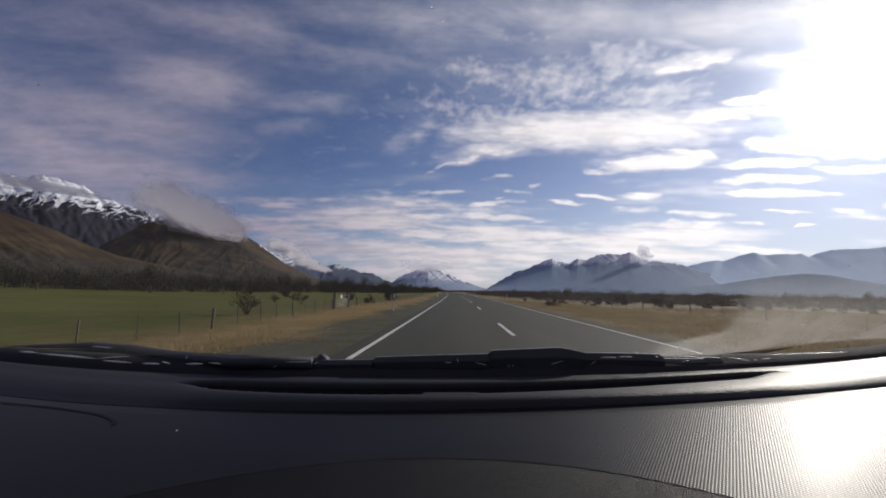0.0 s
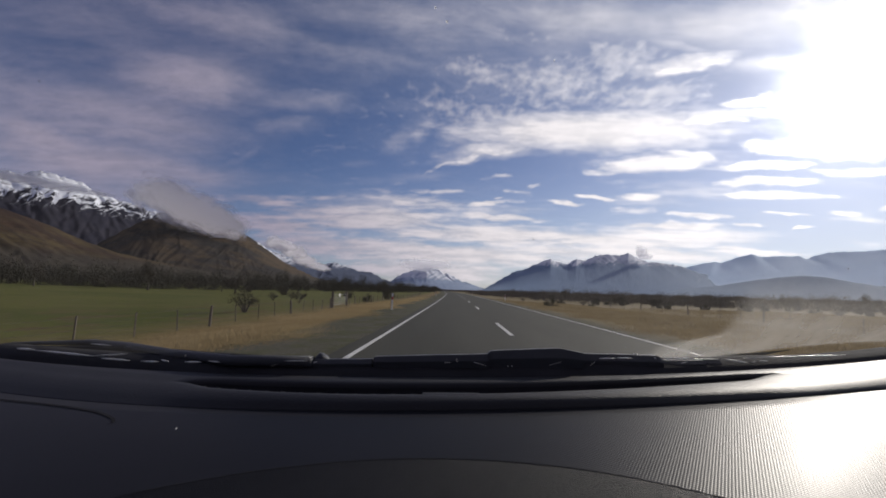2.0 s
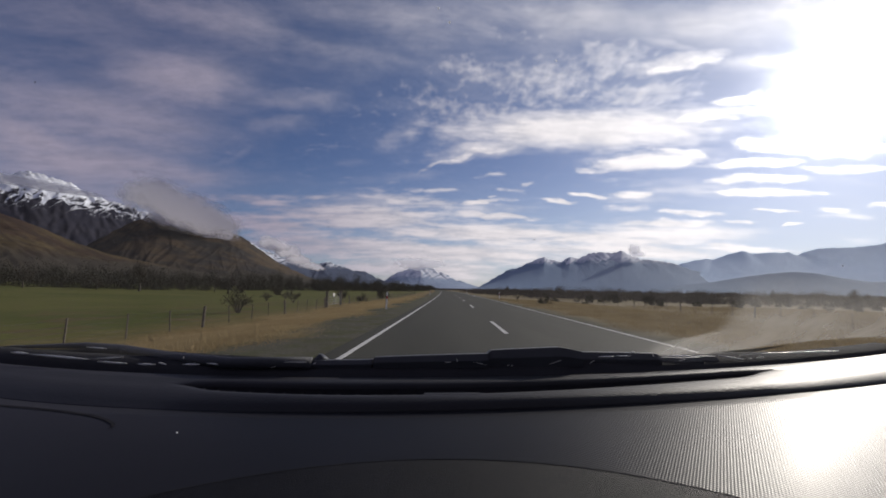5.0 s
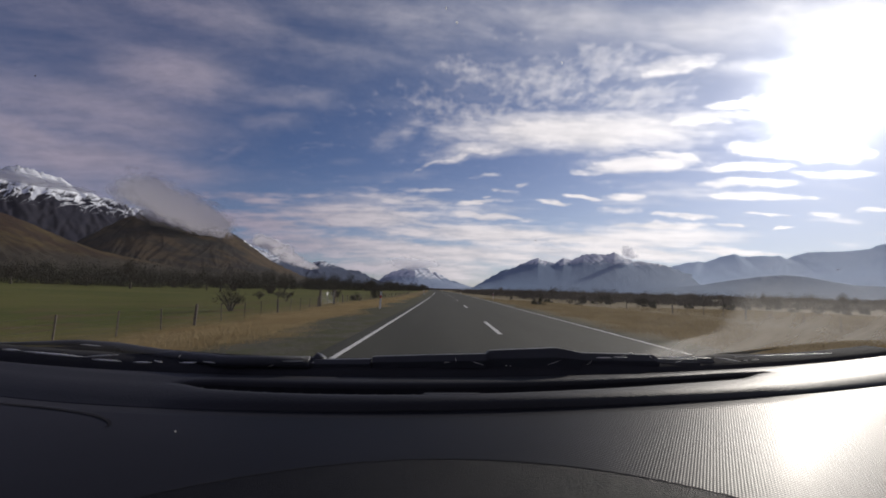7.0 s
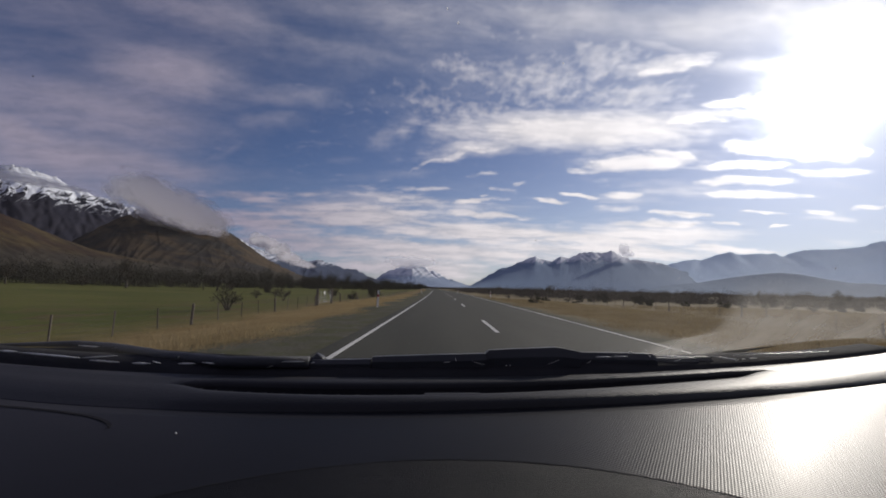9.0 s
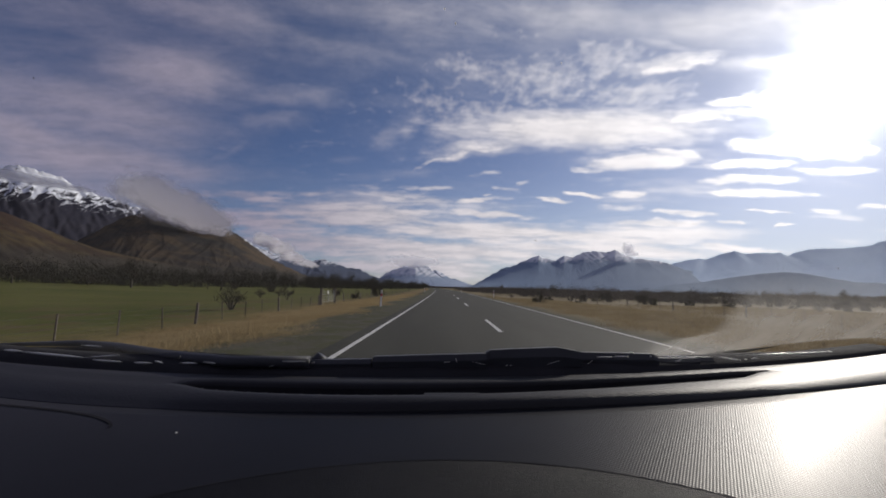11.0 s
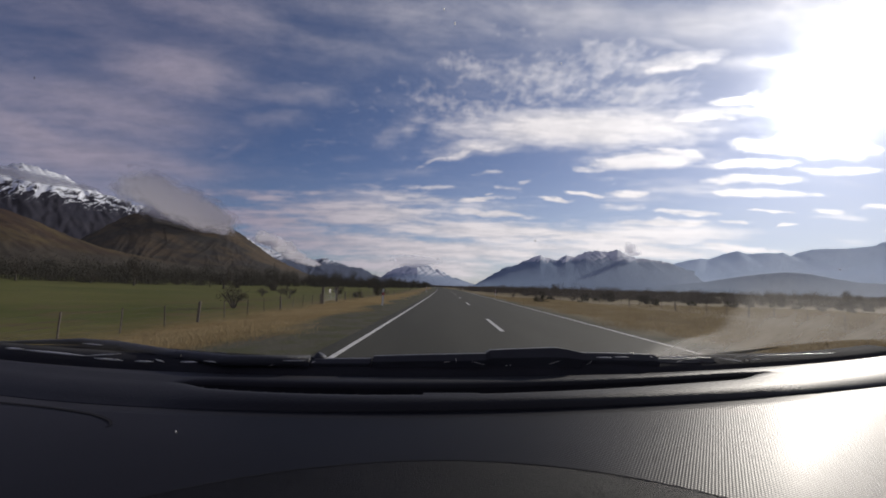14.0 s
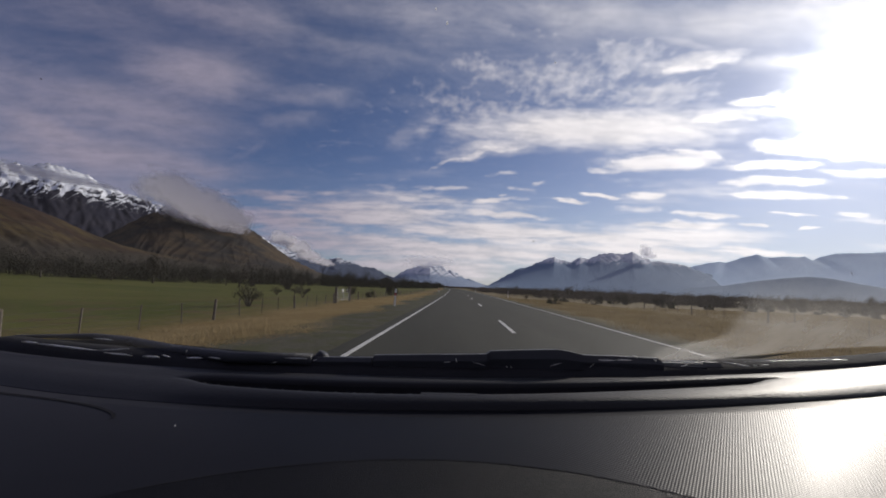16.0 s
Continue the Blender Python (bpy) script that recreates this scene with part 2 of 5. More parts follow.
def surface(name, rough=0.8, metal=0.0, spec=0.5):
    mat = bpy.data.materials.new(name)
    mat.use_nodes = True
    k = Nodes(mat.node_tree)
    bsdf = k.add("ShaderNodeBsdfPrincipled", in_Roughness=rough, in_Metallic=metal)
    bsdf.inputs["Specular IOR Level"].default_value = spec
    k.add("ShaderNodeOutputMaterial", (0, bsdf.outputs[0]))
    k.bsdf = bsdf
    k.at = k.add("ShaderNodeTexCoord").outputs["Object"]
    return mat, k


def paint(k, color, height=None, strength=0.3, depth=0.02):
    k.tree.links.new(color, k.bsdf.inputs["Base Color"])
    if height is not None:
        bump = k.add("ShaderNodeBump", ("Height", height), in_Strength=strength, in_Distance=depth)
        k.tree.links.new(bump.outputs[0], k.bsdf.inputs["Normal"])


def mottled(name, a, b, scale=8.0, rough=0.8, fine=60.0, bump=0.3, depth=0.01, metal=0.0, spec=0.5, island=False):
    mat, k = surface(name, rough, metal, spec)
    big = k.noise(k.at, scale, 4)
    small = k.noise(k.at, fine, 3)
    col = k.mix(k.ramp(big, 0.35, 0.65), a, b)
    col = k.mix(k.ramp(small, 0.3, 0.8, 0.0, 0.35), col, tuple(0.55 * c for c in a))
    if island:
        rnd = k.add("ShaderNodeNewGeometry").outputs["Random Per Island"]
        col = k.mix(k.ramp(rnd, 0.0, 1.0, 0.0, 0.6, False), col, tuple(0.45 * c for c in b))
    paint(k, col, small, bump, depth)
    return mat


BEND, SKEW = 7.5e-5, 0.0065  # the road's slow bend to the left, and its slant to the car


def road_x(y):
    return -SKEW * y - BEND * min(max(y, 0.0), 450.0) ** 2 - (2 * BEND * 450 * (y - 450) if y > 450 else 0)


def grassy(name, a, b, scale, rough, fine, bump):
    """Thin dry blades that let light through."""
    mat, k = surface(name, rough, spec=0.1)
    big = k.noise(k.at, scale * 0.2, 4)
    rnd = k.add("ShaderNodeNewGeometry").outputs["Random Per Island"]
    col = k.mix(k.ramp(big, 0.35, 0.65), a, b)
    col = k.mix(k.ramp(rnd, 0.0, 1.0, 0.0, 0.25, False), col, tuple(0.5 * c for c in b))
    paint(k, col)
    thin = k.add("ShaderNodeBsdfTranslucent", (0, col)).outputs[0]
    both = k.add("ShaderNodeMixShader", (1, k.bsdf.outputs[0]), (2, thin), in_0=0.5).outputs[0]
    out = [o for o in k.tree.nodes if o.bl_idname == "ShaderNodeOutputMaterial"][0]
    k.tree.links.new(both, out.inputs[0])
    return mat


def make_asphalt():
    mat, k = surface("chip_seal", 0.85, spec=0.12)
    big = k.noise(k.at, 0.25, 4, stretch=(2.0, 0.25, 1.0))
    small = k.noise(k.at, 55.0, 3)
    sep = k.add("ShaderNodeSeparateXYZ", (0, k.at)).outputs
    col = k.mix(k.ramp(big, 0.3, 0.7), (0.025, 0.0255, 0.0192), (0.035, 0.0352, 0.0268))
    tracks = k.math("SINE", k.math("MULTIPLY", sep[0], 3.7))
    col = k.mix(k.ramp(tracks, 0.2, 1.0, 0.0, 0.25), col, (0.040, 0.040, 0.033))
    worn = k.noise(k.at, 0.55, 5, 0.65, stretch=(1.6, 0.35, 1.0))
    col = k.mix(k.ramp(worn, 0.48, 0.66, 0.0, 0.55), col, (0.026, 0.0265, 0.0225))
    col = k.mix(k.ramp(k.noise(k.at, 7.0, 4, 0.7), 0.45, 0.75, 0.0, 0.30), col, (0.055, 0.055, 0.046))
    col = k.mix(k.ramp(small, 0.45, 0.75, 0.0, 0.5), col, (0.052, 0.0525, 0.044))
    paint(k, col, small, 0.5, 0.008)
    return mat


def make_ground():
    mat, k = surface("grassland", 0.95, spec=0.05)
    sep = k.add("ShaderNodeSeparateXYZ", (0, k.at)).outputs
    y = k.math("MINIMUM", k.math("MAXIMUM", sep[1], 0.0), 450.0)
    x = k.math("ADD", sep[0], k.math("MULTIPLY", k.math("MULTIPLY", y, y), BEND))
    x = k.math("ADD", x, k.math("MULTIPLY", sep[1], SKEW))
    wob = k.noise(k.at, 0.35, 5, 0.6)
    x = k.math("ADD", x, k.math("MULTIPLY", k.math("SUBTRACT", wob, 0.5), 3.0))
    small = k.noise(k.at, 14.0, 5, 0.7)
    patch = k.noise(k.at, 0.06, 5, 0.6)
    mid = k.noise(k.at, 1.1, 5, 0.65)
    gravel = k.mix(k.ramp(small, 0.35, 0.7), (0.066, 0.064, 0.048), (0.118, 0.110, 0.084))
    gravel = k.mix(k.ramp(mid, 0.42, 0.60, 0.0, 0.8), gravel, (0.068, 0.072, 0.034))
    tan = k.mix(k.ramp(mid, 0.3, 0.7), (0.20, 0.14, 0.060), (0.30, 0.225, 0.105))
    tan = k.mix(k.ramp(small, 0.3, 0.75), k.mix(0.5, tan, (0.06, 0.045, 0.02)), tan)
    green = k.mix(k.ramp(patch, 0.35, 0.65), (0.075, 0.088, 0.021), (0.101, 0.107, 0.029))
    broad = k.noise(k.at, 0.30, 4, 0.6)
    bands = k.noise(k.at, 0.035, 5, 0.62, stretch=(1.0, 2.2, 1.0))
    green = k.mix(k.ramp(bands, 0.44, 0.60, 0.0, 0.75), green, (0.125, 0.124, 0.034))
    green = k.mix(k.ramp(mid, 0.45, 0.68, 0.0, 0.75), green, (0.118, 0.098, 0.044))
    green = k.mix(k.math("MULTIPLY", k.ramp(broad, 0.50, 0.62, 0.0, 0.75), k.ramp(x, -34.0, -14.0)), green, (0.115, 0.082, 0.040))
    green = k.mix(k.ramp(small, 0.35, 0.8, 0.0, 0.35), green, (0.06, 0.07, 0.022))
    dry = k.mix(k.ramp(patch, 0.4, 0.6), (0.165, 0.130, 0.070), (0.23, 0.185, 0.105))
    dry = k.mix(k.ramp(mid, 0.55, 0.75, 0.0, 0.8), dry, (0.10, 0.065, 0.026))
    dry = k.mix(k.ramp(small, 0.35, 0.8, 0.0, 0.5), dry, (0.07, 0.05, 0.02))
    col = k.mix(k.ramp(x, -8.0, -15.0), tan, green)
    col = k.mix(k.ramp(x, -5.4, -4.4), col, gravel)
    col = k.mix(k.ramp(x, 5.5, 7.4), col, dry)
    col = k.mix(k.ramp(sep[1], 700.0, 1200.0), col, (0.05, 0.05, 0.035))
    paint(k, col, small, 0.8, 0.05)
    return mat


def make_hill(name, lo, hi, dark, snow=None, scale=0.004, rough=0.95, scrub=None, streaks=None, fall=0.6):
    """Mountain flanks: two ground colours, dark scrub and rock, and snow above the heights given; fall slants the gullies."""
    mat, k = surface(name, rough, spec=0.1)
    sep = k.add("ShaderNodeSeparateXYZ", (0, k.at)).outputs
    big = k.noise(k.at, scale, 6, 0.6)
    bearing = k.math("MULTIPLY", k.math("ARCTAN2", sep[0], sep[1]), 2000.0)
    slid = k.add("ShaderNodeCombineXYZ", (0, k.math("SUBTRACT", bearing, k.math("MULTIPLY", sep[2], fall))), (1, k.math("MULTIPLY", sep[2], 0.22))).outputs[0]
    patch = k.noise(k.at, scale * 6, 6, 0.65)
    rill = k.noise(slid, scale * 5, 6, 0.65, distortion=0.3)
    mid = k.math("ADD", k.math("MULTIPLY", patch, 0.45), k.math("MULTIPLY", rill, 0.55))
    small = k.noise(k.at, scale * 40, 5, 0.7)
    col = k.mix(k.ramp(big, 0.43, 0.57), lo, hi)
    col = k.mix(k.ramp(mid, 0.44, 0.62, 0.0, 0.8), col, dark)
    col = k.mix(k.ramp(small, 0.4, 0.75, 0.0, 0.28), col, tuple(0.5 * c for c in dark))
    if scrub:
        foot = k.math("ADD", sep[2], k.math("MULTIPLY", k.math("SUBTRACT", mid, 0.5), scrub * 1.6))
        col = k.mix(k.ramp(foot, scrub, scrub * 0.55, 0.0, 0.9), col, (0.042, 0.036, 0.028))
    if snow:
        branched = k.add("ShaderNodeCombineXYZ", (0, k.math("SUBTRACT", bearing, k.math("MULTIPLY", sep[2], fall))), (1, k.math("MULTIPLY", sep[2], 0.55))).outputs[0]
        gully = k.noise(slid, scale * 7, 6, 0.62)
        z = k.math("ADD", sep[2], k.math("MULTIPLY", k.math("SUBTRACT", gully, 0.5), snow[2] * 1.3))
        z = k.math("ADD", z, k.math("MULTIPLY", k.math("SUBTRACT", small, 0.5), snow[2] * 0.7))
        bare = k.noise(branched, scale * 11, 6, 0.70, distortion=0.6)
        white = k.math("MULTIPLY", k.ramp(z, snow[0], snow[1]), k.ramp(bare, 0.58, 0.52, 0.05, 1.0))
        if streaks:
            # tongues of snow left in the gullies below the snow line
            vein = k.noise(branched, scale * 5.5, 5, 0.62, distortion=0.8)
            vein = k.math("MULTIPLY", k.math("ABSOLUTE", k.math("SUBTRACT", vein, 0.5)), 2.0)
            tongue = k.noise(slid, scale * 5.5, 6, 0.64)
            reach = k.ramp(sep[2], streaks[0], streaks[1], 0.18, 0.0, False)
            tongue = k.ramp(k.math("SUBTRACT", tongue, reach), 0.50, 0.54)
            fine = k.ramp(k.math("ADD", vein, reach), 0.15, 0.08)
            tongue = k.math("MAXIMUM", tongue, fine)
            white = k.math("MAXIMUM", white, tongue)
        col = k.mix(white, col, (0.78, 0.80, 0.84))
    paint(k, col, small, 0.4, 4.0)
    return mat


def make_cloud(name, seed, dense, tint):
    """Soft-edged white vapour, thinning out towards the rim."""
    mat = bpy.data.materials.new(name)
    mat.use_nodes = True
    k = Nodes(mat.node_tree)
    at = k.add("ShaderNodeTexCoord").outputs["Object"]
    sep = k.add("ShaderNodeSeparateXYZ", (0, at)).outputs
    tall = k.math("MULTIPLY", sep[2], k.math("ADD", 1.0, k.math("MULTIPLY", sep[0], 0.30)))
    wide = k.math("POWER", k.math("ABSOLUTE", sep[0]), 3.0)
    gap = k.math("SQRT", k.math("ADD", wide, k.math("MULTIPLY", tall, tall)))
    moved = k.add("ShaderNodeVectorMath", (0, at), operation="ADD", in_1=(seed, seed, seed)).outputs[0]
    puff = k.noise(moved, 1.5, 4, 0.48, stretch=(2.2, 1.0, 1.0))
    gap = k.math("ADD", gap, k.math("MULTIPLY", k.math("SUBTRACT", puff, 0.5), 1.1))
    thick = k.ramp(gap, 0.98, 0.44, 0.0, dense)
    white = k.add("ShaderNodeBsdfDiffuse", in_0=tint + (1,)).outputs[0]
    thin = k.add("ShaderNodeBsdfTranslucent", in_0=tint + (1,)).outputs[0]
    both = k.add("ShaderNodeMixShader", (1, white), (2, thin), in_0=0.5).outputs[0]
    clear = k.add("ShaderNodeBsdfTransparent").outputs[0]
    k.add("ShaderNodeOutputMaterial", (0, k.add("ShaderNodeMixShader", (0, thick), (1, clear), (2, both)).outputs[0]))
    return mat


M_ROAD = make_asphalt()
M_GROUND = make_ground()
M_LINE = mottled("road_paint", (0.62, 0.61, 0.57), (0.48, 0.47, 0.44), 3.0, 0.6, 40.0, 0.3, 0.004)
M_TAN = grassy("dry_grass", (0.365, 0.285, 0.158), (0.295, 0.220, 0.115), 2.0, 0.9, 20.0, 0.2)
M_STRAW = grassy("grey_straw", (0.270, 0.215, 0.128), (0.205, 0.155, 0.085), 2.0, 0.9, 20.0, 0.2)
M_POST = mottled("weathered_timber", (0.16, 0.13, 0.10), (0.09, 0.075, 0.06), 6.0, 0.9, 40.0, 0.5)
M_WIRE = mottled("fence_wire", (0.09, 0.085, 0.08), (0.06, 0.055, 0.05), 9.0, 0.7, 60.0, 0.1, spec=0.2)
M_WHITE = mottled("white_plastic", (0.78, 0.77, 0.74), (0.66, 0.65, 0.62), 5.0, 0.5, 40.0, 0.1)
M_RED = mottled("red_reflector", (0.42, 0.035, 0.030), (0.34, 0.03, 0.03), 8.0, 0.4, 40.0, 0.1)
M_TWIG = mottled("winter_twigs", (0.085, 0.073, 0.058), (0.058, 0.051, 0.042), 1.5, 0.95, 14.0, 0.2, island=True, spec=0.1)
# Lighter than the near twigs: haze over the plain put into the colour.
M_SCRUB = mottled("haze_lightened_scrub_twigs", (0.175, 0.150, 0.125), (0.125, 0.108, 0.090), 1.5, 0.95, 14.0, 0.2, island=True, spec=0.1)
M_LEAF = mottled("dull_scrub_leaves", (0.050, 0.050, 0.024), (0.070, 0.056, 0.030), 1.2, 0.95, 14.0, 0.2, island=True, spec=0.1)
M_BARK = mottled("grey_bark", (0.09, 0.075, 0.06), (0.05, 0.042, 0.035), 5.0, 0.95, 30.0, 0.6)
M_GALV = mottled("galvanised_gate_steel", (0.26, 0.265, 0.27), (0.20, 0.205, 0.21), 6.0, 0.55, 50.0, 0.1, metal=0.7)
M_HILL = make_hill("brown_hillside", (0.046, 0.027, 0.017), (0.076, 0.054, 0.024), (0.022, 0.016, 0.014), None, 0.0075, scrub=46.0, fall=-2.2)
M_SPUR = make_hill("dark_spur", (0.036, 0.034, 0.032), (0.080, 0.057, 0.036), (0.021, 0.020, 0.022), None, 0.0034, scrub=60.0, fall=-1.3)
M_SNOWY = make_hill("snowy_rock", (0.026, 0.026, 0.042), (0.033, 0.032, 0.046), (0.020, 0.020, 0.034), (405, 445, 120), 0.0042, streaks=(275, 425), fall=0.25)
# Blue range and snow peak: distance haze is mixed into the rock colour.
M_BLUE = make_hill("blue_haze_tinted_rock", (0.070, 0.090, 0.142), (0.080, 0.100, 0.154), (0.062, 0.080, 0.128), (150, 205, 150), 0.004)
M_PEAK = make_hill("haze_tinted_snow_peak", (0.30, 0.37, 0.49), (0.33, 0.40, 0.52), (0.27, 0.34, 0.46), (95, 135, 90), 0.005)
# Eastern ranges and foothill: the air's blue haze is painted as their base colour.
M_EAST = make_hill("haze_tinted_rock", (0.185, 0.270, 0.395), (0.196, 0.282, 0.408), (0.174, 0.258, 0.380), (218, 285, 130), 0.005, streaks=(170, 275), fall=0.3)
M_PALE = make_hill("pale_haze_tinted_rock", (0.46, 0.62, 0.80), (0.49, 0.64, 0.82), (0.44, 0.60, 0.78), None, 0.003)
M_FOOT = make_hill("haze_tinted_foothill", (0.160, 0.240, 0.350), (0.172, 0.252, 0.362), (0.150, 0.228, 0.336), None, 0.004)
M_BELT = mottled("dark_winter_thicket", (0.058, 0.054, 0.042), (0.040, 0.039, 0.031), 0.25, 0.95, 9.0, 0.2, spec=0.1)

# ---- building helpers ----


def part(name, bm, material, parent=None, label="", smooth=False, matrix=None):
    """Links a bmesh as one mesh object, under a thing or part if given."""
    mesh = bpy.data.meshes.new(name)
    bm.to_mesh(mesh)
    bm.free()
    mesh.materials.append(material)
    if smooth:
        mesh.polygons.foreach_set("use_smooth", [True] * len(mesh.polygons))
    ob = new(name, mesh)
    if parent is not None:
        ob.parent = parent
    if matrix is not None:
        ob.matrix_basis = matrix
    if label:
        ob["label"] = label
    return ob


def raw(name, verts, faces, material, parent=None, label="", smooth=False):
    mesh = bpy.data.meshes.new(name)
    mesh.from_pydata(verts, [], faces)
    mesh.materials.append(material)
    if smooth:
        mesh.polygons.foreach_set("use_smooth", [True] * len(mesh.polygons))
    ob = new(name, mesh)
    if parent is not None:
        ob.parent = parent
    if label:
        ob["label"] = label
    return ob


def box(bm, x0, x1, y0, y1, z0, z1, bevel=0.0, m=None):
    got = bmesh.ops.create_cube(bm, size=1.0)["verts"]
    for q in got:
        q.co = Vector(((x0 + x1) / 2 + q.co.x * (x1 - x0), (y0 + y1) / 2 + q.co.y * (y1 - y0), (z0 + z1) / 2 + q.co.z * (z1 - z0)))
    if bevel:
        edges = {e for q in got for e in q.link_edges}
        got = bmesh.ops.bevel(bm, geom=list(edges), offset=bevel, segments=2, affect="EDGES", profile=0.6)["verts"]
    if m is not None:
        bmesh.ops.transform(bm, matrix=m, verts=list({q for q in got if q.is_valid}))


def tube(bm, points, radii, sides=7, flat=1.0):
    """A tapered tube along points; flat squashes it in height."""
    rings = []
    for i, p in enumerate(points):
        p = Vector(p)
        a = Vector(points[max(i - 1, 0)])
        b = Vector(points[min(i + 1, len(points) - 1)])
        t = (b - a).normalized()
        s = t.cross(Vector((0, 0, 1)))
        s = s.normalized() if s.length > 1e-4 else Vector((1, 0, 0))
        w = s.cross(t)
        r = radii[i] if isinstance(radii, (list, tuple)) else radii
        rings.append([bm.verts.new(p + s * (r * math.cos(k * 2 * math.pi / sides)) + w * (flat * r * math.sin(k * 2 * math.pi / sides)))
                      for k in range(sides)])
    for p, q in zip(rings, rings[1:]):
        for k in range(sides):
            bm.faces.new((p[k], p[(k + 1) % sides], q[(k + 1) % sides], q[k]))
    bm.faces.new(rings[0][::-1])
    bm.faces.new(rings[-1])


def clamp(a, lo, hi):
    return min(max(a, lo), hi)


def ease(a, lo, hi):
    t = clamp((a - lo) / (hi - lo), 0.0, 1.0)
    return t * t * (3 - 2 * t)


# ---- large structure: ground and road ----


def ground_z(x, y):
    """Road formation at 0, paddocks a little lower, rising towards the western hills."""
    d = x - road_x(y)
    z = -0.03
    z -= 0.62 * ease(-d, 4.2, 9.5)
    z -= 0.55 * ease(d, 6.4, 11.0)
    away = ease(abs(d), 6.0, 12.0)
    z += away * 0.12 * noise.noise((x * 0.08, y * 0.08, 0.0)) + away * 0.6 * noise.noise((x * 0.012, y * 0.012, 3.0))
    z += 1.2 * ease(-d, 30.0, 260.0)
    return z


def build_ground():
    xs = [-4900, -3600, -2500, -1700, -1200, -800, -550, -400, -300, -230, -180, -140, -110, -85, -65, -50, -40, -32, -26, -21, -17]
    xs += [-14 + 0.8 * i for i in range(38)]
    xs += [18, 21, 25, 30, 37, 46, 58, 75, 100, 140, 200, 300, 450, 700, 1100, 1700, 2600, 3600, 4900]
    ys = [-4900, -2500, -1200, -600, -300, -150, -80, -45, -25, -12, -4] + [0.9 * i for i in range(45)]
    step, y = 1.0, 40.5
    while y < 4900:
        y += step
        step *= 1.09
        ys.append(min(y, 4900))
    verts = [(x + road_x(y) * (1 if abs(x) < 60 else 0), y, ground_z(x + road_x(y) * (1 if abs(x) < 60 else 0), y)) for y in ys for x in xs]
    w = len(xs)
    faces = [(j * w + i, j * w + i + 1, (j + 1) * w + i + 1, (j + 1) * w + i) for j in range(len(ys) - 1) for i in range(w - 1)]
    ob = raw("ground", verts, faces, M_GROUND, smooth=True)
    tagged(ob, "flat valley grassland, green paddock and dry tan verges", "ground", kind="structure")


def strip(name, x0, x1, y0, y1, z, mat, parent=None, label="", camber=0.0, jag=0.0):
    """A band that follows the road, with a small thickness."""
    n_y = max(2, int((y1 - y0) / 3.0) + 1)
    verts, faces = [], []
    rnd = random.Random(int(x0 * 100) + 7)
    for j in range(n_y):
        y = y0 + (y1 - y0) * j / (n_y - 1)
        c = road_x(y)
        a, b = x0 + rnd.uniform(-jag, jag), x1 + rnd.uniform(-jag, jag)
        for x, dz in ((a, -0.06), (a, 0.0), ((a + b) / 2, camber), (b, 0.0), (b, -0.06)):
            verts.append((x + c, y, z + dz))
    for j in range(n_y - 1):
        for i in range(4):
            a = j * 5 + i
            faces.append((a, a + 1, a + 6, a + 5))
    return raw(name, verts, faces, mat, parent, label)


EDGE_L, CENTRE, EDGE_R = -1.89, 1.62, 5.22


def build_road():
    road = strip("road", EDGE_L - 0.35, EDGE_R + 0.20, -60, 1500, 0.02, M_ROAD, camber=0.0, jag=0.06)
    tagged(road, "grey chip-sealed two-lane country road, straight ahead", "road", kind="structure")
    strip("edge_line", EDGE_L - 0.05, EDGE_L + 0.05, -20, 900, 0.026, M_LINE, road, "white painted edge line")
    strip("edge_line", EDGE_R - 0.04, EDGE_R + 0.04, -20, 900, 0.026, M_LINE, road, "white painted edge line")
    y = 12.2 - 17.0
    while y < 420:
        strip("centre_dash", CENTRE - 0.06, CENTRE + 0.06, y, y + 4.6, 0.026, M_LINE, road)
        y += 17.0


build_ground()
build_road()


# ---- mountains ----


